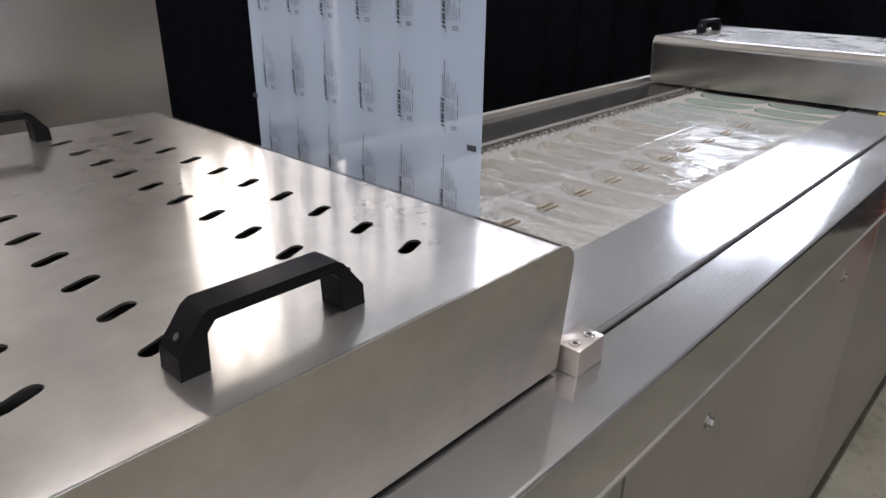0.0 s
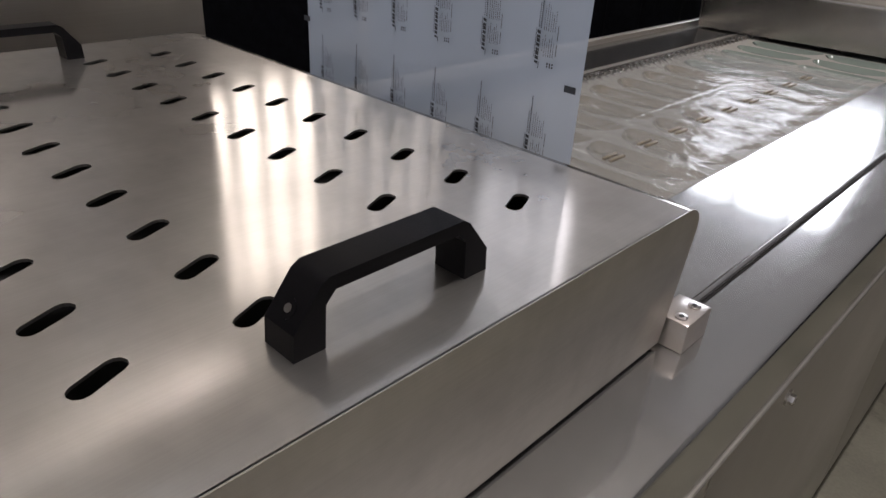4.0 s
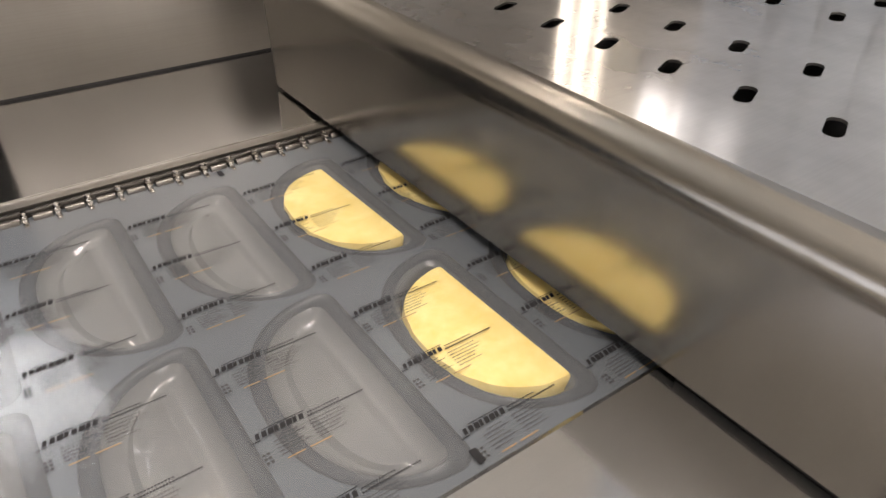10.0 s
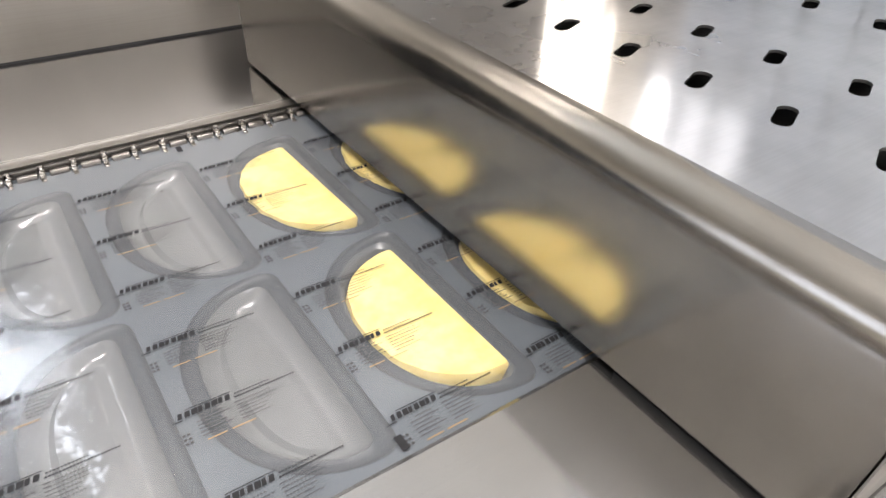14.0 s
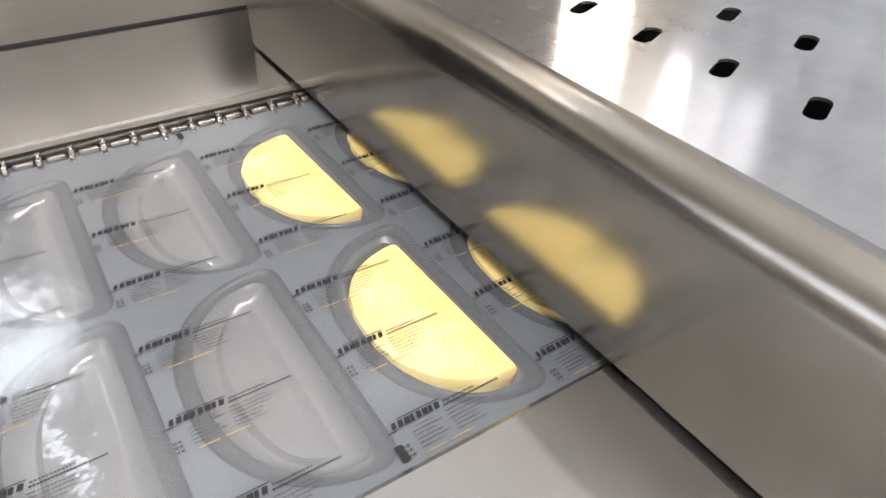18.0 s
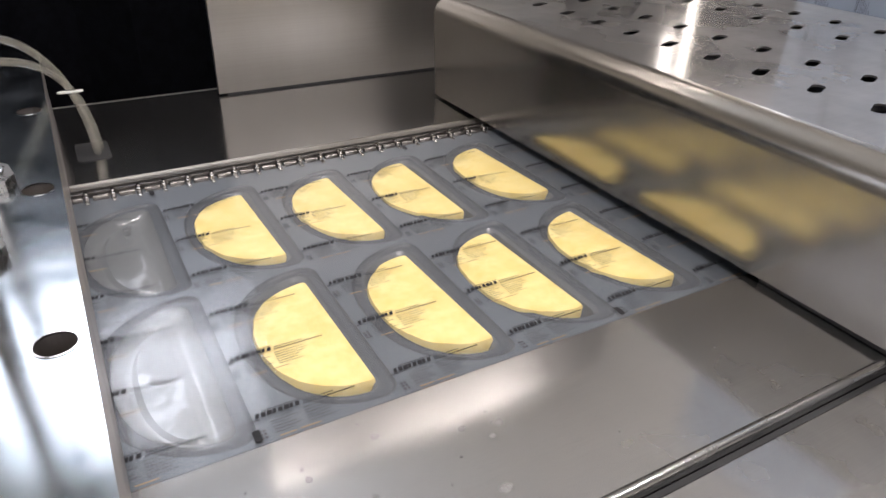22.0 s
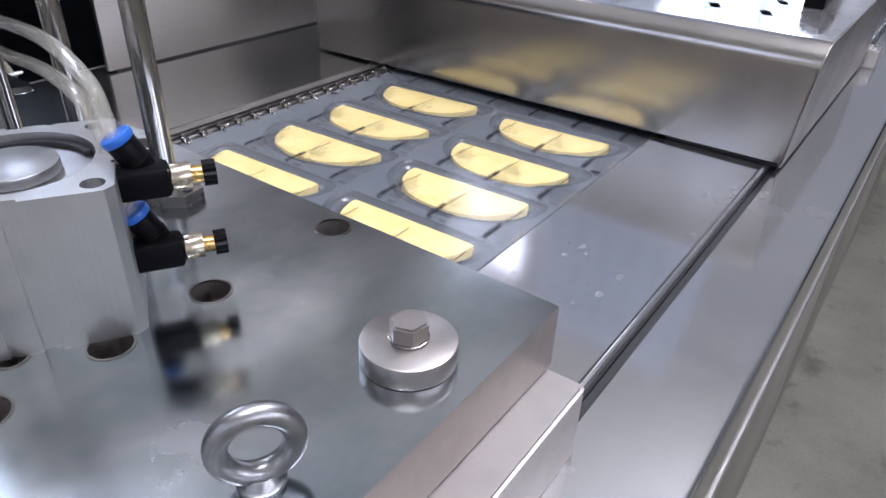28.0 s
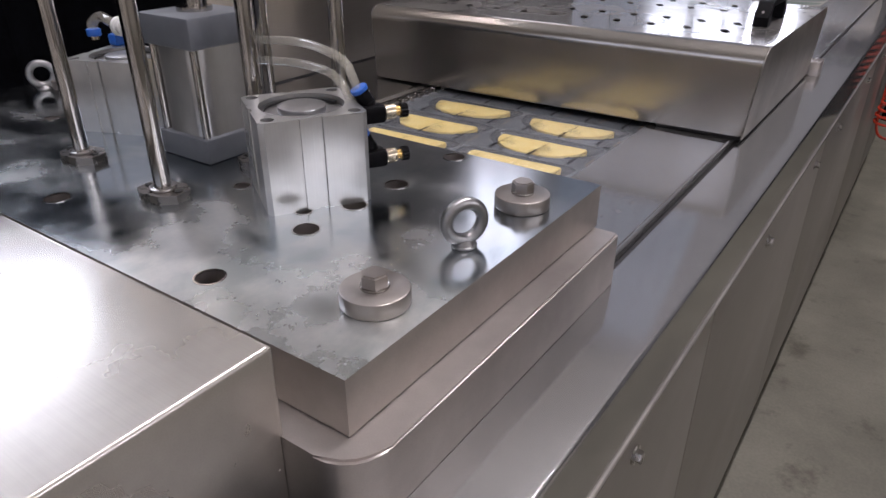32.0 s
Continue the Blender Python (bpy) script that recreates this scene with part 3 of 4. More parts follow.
def hood(y, label):
    ob = thing("perforated_hood", pose(0, y, DECK), label, "machine hood", "perforated hoods")
    r = 0.024
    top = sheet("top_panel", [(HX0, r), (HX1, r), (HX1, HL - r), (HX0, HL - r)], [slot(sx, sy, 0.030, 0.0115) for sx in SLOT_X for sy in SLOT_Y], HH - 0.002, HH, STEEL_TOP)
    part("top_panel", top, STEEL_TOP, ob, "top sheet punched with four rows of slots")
    front = [(0.0, 0.0085), (0.0, HH - r)] + arc(r, HH - r, r, 180, 90, 10)[1:]
    panel = taper(ribbon(bmesh.new(), front, "x", HX0, HX1, -0.002))
    for v in panel.verts:
        if v.co.x < -0.4 and v.co.z < 0.01:
            v.co.z = 0.0035
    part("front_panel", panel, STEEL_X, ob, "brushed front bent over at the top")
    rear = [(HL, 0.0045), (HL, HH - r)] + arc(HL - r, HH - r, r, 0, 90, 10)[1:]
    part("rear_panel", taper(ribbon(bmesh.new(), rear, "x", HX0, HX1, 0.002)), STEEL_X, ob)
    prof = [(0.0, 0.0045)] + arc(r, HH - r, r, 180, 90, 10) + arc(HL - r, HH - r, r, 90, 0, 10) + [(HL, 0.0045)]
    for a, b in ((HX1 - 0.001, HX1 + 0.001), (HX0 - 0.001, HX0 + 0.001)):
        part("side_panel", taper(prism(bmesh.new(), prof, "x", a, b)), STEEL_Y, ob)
    # near-black sheet added so the slots show painted shade
    part("inner_floor", box(bmesh.new(), HX0 + 0.01, HX1 - 0.01, 0.03, HL - 0.03, 0.058, 0.062), SHADE_BLACK, ob, "near-black sheet inside the hood for the shade under the slots")
    # black strip paints the shade in the gap below the hood
    part("hood_gap_shade", box(bmesh.new(), 0.016, HX1 - 0.013, 0.004, HL - 0.006, 0.0025, 0.0105), MATT_BLACK, ob)
    bridge_handle(ob, 0.101, 0.238, HH)
    bridge_handle(ob, -0.486, 0.250, HH)
    return ob


# hood top: its stronger light put into a paler steel colour
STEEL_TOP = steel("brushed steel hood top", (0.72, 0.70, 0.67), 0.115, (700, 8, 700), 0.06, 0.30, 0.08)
hood(0.0, "low stainless steel hood with slotted top and two black handles")
hood(1.955, "far low stainless steel hood with slotted top, beyond the loading area")


def stop_block():
    ob = thing("stop_block", pose(0.139, 0.52, DECK, 0, 0, 0), "small steel stop block with two cap screws beside the hood", "stop block")
    part("block", box(bmesh.new(), -0.007, 0.022, -0.021, 0.021, 0.0, 0.027, 0.0012), CAST, ob)
    for y in (-0.012, 0.011):
        b = bmesh.new()
        cyl(b, (0.0115, y, 0.027), 0.0052, 0.0012, "z", 24, None, 0.0004)
        s = part("cap_screw", b, BOLT, ob)
        # flat black hexagon paints the shade inside the socket
        b = bmesh.new()
        cyl(b, (0.0115, y, 0.0281), 0.0024, 0.0004, "z", 6)
        part("hex_socket", b, MATT_BLACK, s)
    part("pin", cyl(bmesh.new(), (-0.012, -0.008, 0.008), 0.004, 0.008, "x", 16), BOLT, ob)
    return ob


stop_block()

# ---- film, pockets and products ----
PITCH = 0.0943       # from pocket to pocket along the machine
ROWX = (-0.278, -0.096)
FILM = 0.945
FIRST = -0.038 + 3 * PITCH   # straight edge of the first filled pocket before the first advance
MOVED = []           # what rides on the web


def d_shape(cx, y, length, depth, r, n=10):
    """A half-round outline with its straight side at y and its bow towards -y; the corners rounded by r."""
    h = length / 2
    pts = arc(cx + h - r, y - r, r, 0, 90, 4)[::1] + arc(cx - h + r, y - r, r, 90, 180, 4)
    for i in range(1, 2 * n):
        a = math.pi + math.pi * i / (2 * n)
        pts.append((cx + h * math.copysign(abs(math.cos(a)) ** 0.85, math.cos(a)), y - r + (depth - r) * math.sin(a)))
    return pts


def rings_mesh(bm, cx, y, steps, length=0.176, depth=0.083, close=True):
    """A formed cup: steps of (inset from the rim, height)."""
    rings = []
    for w, z in steps:
        g = d_shape(cx, y - w, length - 2 * w, depth - 2 * w, max(0.004, 0.012 - 0.4 * w))
        rings.append([bm.verts.new((px, py, FILM + z)) for px, py in g])
    for a, b in zip(rings, rings[1:]):
        for i in range(len(a)):
            j = (i + 1) % len(a)
            bm.faces.new((a[i], a[j], b[j], b[i]))
    if close:
        bm.faces.new(rings[-1])
    return bm


SEAL = [(0.0, 0.0), (0.0012, -0.0016), (0.0035, -0.0026), (0.0085, -0.0026), (0.0105, -0.0015)]
EMPTY = [(0.0105, -0.0015), (0.0130, -0.0060), (0.0200, -0.0100), (0.0230, -0.0100), (0.0270, -0.0072)]
FULL = [(0.0095, -0.0015), (0.0130, -0.0040), (0.0150, -0.0090), (0.0160, -0.0225)]


def film_print(bm_dark, bm_grey, bm_orange, put, s=1.07):
    """One printed mark as plain bars: a heavy slanting mark of strokes under an overline, finer lines beside and below it. put(u, v) places a point; u runs along the writing."""
    def bar(bm, u0, u1, v0, v1, lean=0.0):
        bm.faces.new([bm.verts.new(put(u * s, v * s)) for u, v in ((u0, v0), (u1, v0), (u1 + lean, v1), (u0 + lean, v1))])
    bar(bm_dark, 0.0050, 0.0285, 0.0050, 0.0056)
    for k in range(8):
        u = 0.0002 + k * 0.0034
        bar(bm_dark, u, u + 0.0021 + 0.0005 * (k % 3), 0.0004, 0.0042, 0.0009)
    bar(bm_dark, -0.0030, 0.0022, -0.0011, -0.0004)
    for k in range(12):
        bar(bm_dark, 0.0295 + k * 0.0016, 0.0305 + k * 0.0016, 0.0025, 0.0035)
    for k in range(22):
        bar(bm_dark, 0.0288 + k * 0.0015, 0.0299 + k * 0.0015, 0.0, 0.0012)
    for k in range(6):
        v = -0.0032 - k * 0.0024
        for u0, u1 in ((0.0075 + 0.004 * (k == 0), 0.0215 + 0.003 * math.sin(k * 2.1)), (0.0275, 0.041 + 0.008 * math.sin(k * 3.7 + 1) ** 2)):
            u = u0
            while u < u1:
                w = 0.0024 + 0.0014 * math.sin(37 * u * 100 + k)
                bar(bm_grey, u, min(u + w, u1), v, v + 0.00062)
                u += w + 0.0006
    for k in range(3):
        for u in (-0.0010, 0.0013):
            bar(bm_grey, u, u + 0.0016, -0.0112 - k * 0.0028, -0.0098 - k * 0.0028)
    for u0, u1 in ((0.0090, 0.0185), (0.0210, 0.0330)):
        bar(bm_orange, u0, u1, -0.0186, -0.0179)


def lid_height(x, y, edges):
    """Height of the lid film, which sags in folds over the empty pockets."""
    z = FILM + 0.0016 + 0.0003 * noise.noise((x * 22, y * 22, 3.0))
    for cx, ey in edges:
        if ey < FIRST - 0.02 and abs(y - ey + 0.04) < 0.045 and abs(x - cx) < 0.08:
            u, v = (x - cx) / 0.077, (ey - 0.0115 - y) / 0.060
            d = u * u + v * v
            if d < 1 and v > 0:
                n = noise.noise((x * 30 + 4 * noise.noise((x * 18, y * 18, 1.0)), y * 45, cx * 9 + ey * 50))
                z -= min(1.0, 2.5 * (1 - d), v * 6) * (0.0002 + 0.0004 * abs(n))
    return z


def sealed_web():
    y0, y1 = -0.80, 0.62
    ob = thing("sealed_web", pose(0, 0, 0), "grey see-through packaging web with half-round sealed pockets and printed lid", "packaging film")
    ks = range(int((y0 - FIRST) / PITCH), 5)
    edges = [(ROWX[r], FIRST + PITCH * k + 0.012) for r in (0, 1) for k in ks]
    edges = [(cx, y) for cx, y in edges if y - 0.085 > y0 and y < y1]
    land = sheet("bottom_web", [(-0.404, y0), (0.012, y0), (0.012, y1), (-0.404, y1)], [d_shape(cx, y, 0.176, 0.083, 0.012) for cx, y in edges], FILM - 0.0006, FILM, LANDFILM)
    part("bottom_web", land, LANDFILM, ob, "flat sealed land of grey film")
    for cx, y in edges:
        cup = part("pocket", rings_mesh(bmesh.new(), cx, y, SEAL, close=False), POCKET, ob, "dark sealed rim of a pocket")
        part("pocket_floor", rings_mesh(bmesh.new(), cx, y, EMPTY if y < FIRST else FULL), EMPTYFLOOR if y < FIRST else POCKETFLOOR, cup)
    # the lid film: one sheet, slightly sunk over the empty pockets
    bm = bmesh.new()
    nx, ny = 110, 380
    grid = []
    for j in range(ny + 1):
        y = y0 + (y1 - y0) * j / ny
        row = []
        for i in range(nx + 1):
            x = -0.392 + 0.394 * i / nx
            z = lid_height(x, y, edges)
            row.append(bm.verts.new((x, y, z)))
        grid.append(row)
    for j in range(ny):
        for i in range(nx):
            bm.faces.new((grid[j][i], grid[j][i + 1], grid[j + 1][i + 1], grid[j + 1][i]))
    part("lid_film", bm, TOPFILM, ob, "clear wrinkled lid film")
    a, b, c = bmesh.new(), bmesh.new(), bmesh.new()
    zp = FILM + 0.0022
    n0 = int((y0 + 0.384) / PITCH)
    for j in range(n0, n0 + 16):
        for x in (-0.336, -0.271, -0.207, -0.145, -0.085, -0.024):
            yy = -0.402 + 6 * PITCH + PITCH * (j - 6)
            if y0 < yy and yy + 0.06 < y1:
                film_print(a, b, c, lambda u, v: (x - v, yy + u, lid_height(x - v, yy + u, edges) + 0.0006))
        yy = FIRST - 0.086 + PITCH * 3 * (j - 5)
        if y0 < yy < y1:
            for x in (-0.383, -0.010):
                a.faces.new([a.verts.new(q) for q in ((x - 0.005, yy, zp), (x + 0.005, yy, zp), (x + 0.005, yy + 0.0045, zp), (x - 0.005, yy + 0.0045, zp))])
    for q in (part("print", a, INK, ob, "black printed bars", False), part("small_print", b, INK_GREY, ob, "fine grey printed lines", False), part("orange_print", c, INK_ORANGE, ob, "orange printed lines", False)):
        q["kind"] = "stuff"
    MOVED.append(ob)


sealed_web()


def wedge(rng):
    """A half-round slice with a knobbly bow and a clean straight cut."""
    bm = bmesh.new()
    out = d_shape(0, 0, 0.136, 0.0590, 0.003, 14)
    out = [(x + 0.0012 * noise.noise((x * 70, y * 70, rng)), y + 0.0016 * noise.noise((x * 90, y * 90, rng + 7))) for x, y in out]
    lo = [bm.verts.new((x * 1.0, y * 1.03 - 0.0015, 0.004)) for x, y in out]
    md = [bm.verts.new((x, y, 0.0185)) for x, y in out]
    hi = [bm.verts.new((x * 0.985, y * 0.975 - 0.0008, 0.0205)) for x, y in out]
    for a, b in ((lo, md), (md, hi)):
        for i in range(len(a)):
            j = (i + 1) % len(a)
            bm.faces.new((a[i], a[j], b[j], b[i]))
    bm.faces.new(lo)
    bm.faces.new(hi)
    return finish(bm, "pineapple_slice", YELLOW)


SHAPES = [wedge(s) for s in (1.3, 5.1, 8.8)]
SHIFT = ((-0.003, -0.003, -0.0095, -0.002), (0.000, -0.001, -0.010, -0.005))
TURNS = ((1.6, 2.2, 1.2, 3.4), (1.0, 2.0, 1.8, 3.0))
for k in range(0, 4):
    for r, cx in enumerate((-0.277, -0.094)):
        ob = new("pineapple_slice", SHAPES[(k + r) % 3])
        tagged(ob, "half-round yellow fruit slice sealed in a film pocket", "fruit slice", "yellow slices in the pockets")
        ob.matrix_basis = pose(cx - 0.0015 * k, FIRST + PITCH * k + SHIFT[r][k], FILM - 0.0200, 0, 0, TURNS[r][k])
        MOVED.append(ob)


def loading_web():
    y0, y1 = 0.60, 3.0
    ob = thing("loading_web", pose(0, 0, 0), "glossy clear bottom film with empty formed pockets in the loading area", "packaging film")
    edges = [(cx, FIRST + 0.012 + PITCH * k) for cx in ROWX for k in range(5, 30)]
    edges = [(cx, y) for cx, y in edges if y - 0.09 > y0 and y < y1]
    land = sheet("web", [(-0.404, y0), (0.012, y0), (0.012, y1), (-0.404, y1)], [d_shape(cx, y, 0.176, 0.083, 0.012) for cx, y in edges], FILM - 0.0026, FILM - 0.002, LOADFILM)
    part("web", land, LOADFILM, ob)
    for cx, y in edges:
        p = part("pocket", rings_mesh(bmesh.new(), cx, y, [(0.0, -0.0022), (0.004, -0.0060), (0.010, -0.0120), (0.016, -0.0140)]), LOADPOCKET, ob)
        # far pockets take a greener copy, their shade put in the film colour
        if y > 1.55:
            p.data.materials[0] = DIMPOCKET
    # the crinkled clear film over the pockets, crimped along both edges
    bm = bmesh.new()
    nx, ny = 130, 620
    grid = []
    for j in range(ny + 1):
        y = y0 + 1.12 * j / ny
        row = []
        for i in range(nx + 1):
            x = -0.396 + 0.394 * i / nx
            n = noise.noise((x * 16 + 2 * noise.noise((x * 9, y * 9, 2.0)), y * 30, 5.0))
            ph = ((y - FIRST) / PITCH) % 1.0
            z = FILM + 0.0020 + 0.0004 * n + 0.0045 * max(0.0, noise.noise((x * 30, y * 30, 9.0)) - 0.30)
            for cx in ROWX:
                u = (x - cx) / 0.085
                if abs(u) < 1:
                    z -= 0.0008 * (1 - u * u) ** 0.5 * max(0.0, math.sin(math.pi * ph)) ** 3
            if x > -0.03:
                z += 0.0022 * (x + 0.03) / 0.028 * math.sin(2 * math.pi * y / 0.0241)
            if abs(x + 0.203) < 0.004:
                z += 0.0016 * (1 - abs(x + 0.203) / 0.004)
            row.append(bm.verts.new((x, y, z)))
        grid.append(row)
    for j in range(ny):
        for i in range(nx):
            bm.faces.new((grid[j][i], grid[j][i + 1], grid[j + 1][i + 1], grid[j + 1][i]))
    skin = part("film_skin", bm, SKIN, ob, "crinkled clear film with glints")
    skin.data.materials.append(EDGEFILM)
    for f in skin.data.polygons:
        f.material_index = 1 if f.center.x < -0.318 + 0.02 * noise.noise((f.center.x * 30, f.center.y * 30, 4.0)) else 0
    for k in range(5, 19):
        y = FIRST + PITCH * (k + 0.5)
        if y0 < y - 0.02 and y < y0 + 1.08:
            for x in (-0.131, -0.120):
                part("slit", box(bmesh.new(), x, x + 0.005, y - 0.018, y + 0.018, FILM - 0.0005, FILM + 0.0038, 0.001), SLIT, ob, "short brownish slit mark in the film")
    MOVED.append(ob)


SLIT = plain("brownish slit", (0.16, 0.13, 0.09), 0.4)
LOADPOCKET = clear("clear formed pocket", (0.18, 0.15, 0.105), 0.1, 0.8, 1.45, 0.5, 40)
DIMPOCKET = clear("clear formed pocket with shade in its colour", (0.16, 0.19, 0.17), 0.08, 0.8, 1.5, 0.5, 40)
loading_web()


def chain():
    """The clip chain that grips the film's far edge."""
    y0, y1, step = -0.80, 3.0, 0.0241
    ob = thing("clip_chain", pose(0, 0, 0), "steel transport chain with film clips along the far edge", "transport chain")
    pin, clip = bmesh.new(), bmesh.new()
    cyl(pin, (0, -0.0075, 0), 0.0036, 0.015, "y", 12, None, 0.0008)
    box(pin, -0.009, -0.005, -0.011, 0.011, -0.005, 0.005, 0.001)
    box(clip, -0.004, 0.006, 0.0085, 0.0135, -0.004, 0.0055, 0.0012)
    box(clip, 0.003, 0.012, 0.0090, 0.0130, -0.005, 0.001, 0.001)
    cyl(clip, (-0.002, 0.0115, 0.004), 0.0022, 0.003, "z", 10)
    pin, clip = finish(pin, "roller", CHAINSTEEL), finish(clip, "clip", ROD)
    for i in range(int((y1 - y0) / step)):
        for name, me in (("roller", pin), ("clip", clip)):
            p = part(name, me, ROD, ob)
            p.location = (-0.3965, y0 + i * step, FILM + 0.001)
    MOVED.append(ob)


chain()
# rail coloured near-black: the chain channel's shade is in its colour
r = new("chain_rail", finish(box(bmesh.new(), -0.4175, -0.404, Y0, Y1, 0.905, 0.930, 0.001), "chain_rail", SHADE_BLACK))
tagged(r, "rail behind the chain, near-black for the shaded channel", "chain rail", kind="structure")


def hanging_film():
    """The printed lid film that comes down from its reel behind the hood."""
    ob = thing("hanging_film", pose(0, 0, 0), "printed bluish film sheet running down behind the hood", "packaging film")
    bm = bmesh.new()
    nx, nz, z0, z1 = 24, 60, 0.93, 2.3
    g = []
    for j in range(nz + 1):
        z = z0 + (z1 - z0) * j / nz
        g.append([bm.verts.new((-0.386 + 0.390 * i / nx, 0.544 + 0.0025 * math.sin(i * 0.55 + 0.4 * math.sin(j * 0.1)), z)) for i in range(nx + 1)])
    for j in range(nz):
        for i in range(nx):
            bm.faces.new((g[j][i], g[j][i + 1], g[j + 1][i + 1], g[j + 1][i]))
    part("sheet", bm, WEBFILM, ob)
    a, b, c = bmesh.new(), bmesh.new(), bmesh.new()
    for i in range(6):
        x = -0.040 - 0.0622 * i
        for j in range(14):
            z = z0 + 0.015 + PITCH * j
            film_print(a, b, c, lambda u, v: (x - v * 0.9, 0.5395, z + u))
    for j in range(5):
        z = 1.119 - 0.003 + 3 * PITCH * (j - 0)
        for x in (-0.381, -0.003):
            a.faces.new([a.verts.new(q) for q in ((x - 0.006, 0.5395, z), (x + 0.006, 0.5395, z), (x + 0.006, 0.5395, z + 0.006), (x - 0.006, 0.5395, z + 0.006))])
    for q in (part("print", a, INK_SOFT, ob, "black printed bars", False), part("small_print", b, INK_GREY, ob, "fine grey printed lines", False), part("orange_print", c, INK_GREY, ob, "fine grey printed lines", False)):
        q["kind"] = "stuff"
    return ob


LID = hanging_film()

# ---- the cutting station ----
PX0, PX1, PY0, PY1, PZ = -0.640, 0.125, -0.8055, -0.475, 1.04


BASE = 1.000          # top of the base block


def hexagon(cx, cy, r, a0=0.0):
    return [(cx + r * math.cos(radians(60 * i + a0)), cy + r * math.sin(radians(60 * i + a0))) for i in range(6)]


def die_plate():
    ob = thing("die_plate", pose(0, 0, 0), "thick galvanised top plate on a stepped steel base", "machine plate")
    x0, x1, y0, y1 = PX0 - 0.018, PX1 + 0.0225, PY0 - 0.0205, PY1 - 0.001
    outline = arc(x1 - 0.004, y1 - 0.004, 0.004, 0, 90, 3) + arc(x0 + 0.004, y1 - 0.004, 0.004, 90, 180, 3) + arc(x0 + 0.03, y0 + 0.03, 0.03, 180, 270, 6) + arc(x1 - 0.03, y0 + 0.03, 0.03, 270, 360, 6)
    base = prism(bmesh.new(), outline, "z", DECK + 0.0006, BASE)
    bmesh.ops.bevel(base, geom=[e for e in base.edges if abs(e.verts[0].co.z - e.verts[1].co.z) < 1e-6 and e.verts[0].co.z > 0.98], offset=0.002, segments=2, affect="EDGES")
    part("base", base, CAST, ob, "machined base block with rounded corners")
    hs = [(-0.022, -0.776, 0.010), (-0.022, -0.687, 0.010), (-0.022, -0.632, 0.010), (-0.022, -0.577, 0.010), (-0.020, -0.490, 0.010),
          (-0.130, -0.657, 0.007), (-0.398, -0.776, 0.010), (-0.398, -0.577, 0.010), (-0.398, -0.490, 0.010), (-0.215, -0.490, 0.010), (-0.235, -0.764, 0.010), (-0.463, -0.647, 0.008), (-0.048, -0.664, 0.007)]
    top = part("plate", sheet("plate", [(PX0, PY0), (PX1, PY0), (PX1, PY1), (PX0, PY1)], [disc(x, y, q) for x, y, q in hs], BASE + 0.001, PZ, ZINC), ZINC, ob, "galvanised plate with cloudy bright stains and drilled holes")
    me = top.data
    me.materials.append(CAST)
    for f in me.polygons:
        f.material_index = 0 if f.normal.z > 0.5 else 1
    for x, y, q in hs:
        # hole floors are near-black: the shade down the hole is in the colour
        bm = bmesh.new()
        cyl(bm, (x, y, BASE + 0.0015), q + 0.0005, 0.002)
        part("hole_bottom", bm, SHADE_BLACK, ob)
        part("hole_edge", sheet("hole_edge", disc(x, y, q + 0.0011), [disc(x, y, q)], PZ - 0.001, PZ + 0.0004, ROD), ROD, ob)
    return ob


die_plate()


def clamp_disc(m):
    ob = thing("clamp_disc", m, "round steel clamping disc held by a hex bolt", "clamp disc", "clamping discs on the plate")
    part("disc", cyl(bmesh.new(), (0, 0, 0), 0.0225, 0.0115, "z", 40, None, 0.0012), CASTSTEEL, ob)
    part("washer", cyl(bmesh.new(), (0, 0, 0.0115), 0.0095, 0.002, "z", 28, None, 0.0005), ROD, ob)
    h = prism(bmesh.new(), hexagon(0, 0, 0.0092), "z", 0.0135, 0.022)
    bmesh.ops.bevel(h, geom=[e for e in h.edges if e.verts[0].co.z > 0.0215 and e.verts[1].co.z > 0.0215], offset=0.0012, segments=2, affect="EDGES")
    part("hex_head", h, CASTSTEEL, ob, "hexagonal bolt head")
    return ob


d0 = clamp_disc(pose(0.0885, -0.737, PZ, 0, 0, 12))
for x, y, a in ((0.0900, -0.5540, 20), (-0.586, -0.739, 5), (-0.586, -0.556, 40)):
    copy_thing(d0, pose(x, y, PZ, 0, 0, a))


def eye_bolt(m):
    ob = thing("eye_bolt", m, "cast steel lifting eye screwed into the plate", "lifting eye", "lifting eyes")
    bm = bmesh.new()
    n, k = 40, 14
    rings = []
    for i in range(n):
        a = 2 * math.pi * i / n
        c = Vector((0.0140 * math.cos(a), 0, 0.0195 + 0.0140 * math.sin(a)))
        o = Vector((math.cos(a), 0, math.sin(a)))
        rings.append([bm.verts.new(c + o * 0.0046 * math.cos(b) + Vector((0, 0.0046 * math.sin(b), 0))) for b in (2 * math.pi * q / k for q in range(k))])
    for i in range(n):
        for q in range(k):
            bm.faces.new((rings[i][q], rings[i][(q + 1) % k], rings[(i + 1) % n][(q + 1) % k], rings[(i + 1) % n][q]))
    part("ring", bm, CASTGREY, ob)
    c = bmesh.new()
    cyl(c, (0, 0, 0), 0.0095, 0.0025, "z", 28, None, 0.0008)
    cyl(c, (0, 0, 0.0025), 0.0078, 0.003, "z", 28, 0.0055)
    part("collar", c, CASTGREY, ob)
    return ob


CASTGREY = plain("grey zinc casting", (0.36, 0.36, 0.36), 0.36, 1.0, 150, 0.85, 0.1)
e0 = eye_bolt(pose(0.091, -0.641, PZ, 0, 0, 58))
copy_thing(e0, pose(-0.598, -0.583, PZ, 0, 0, 60))


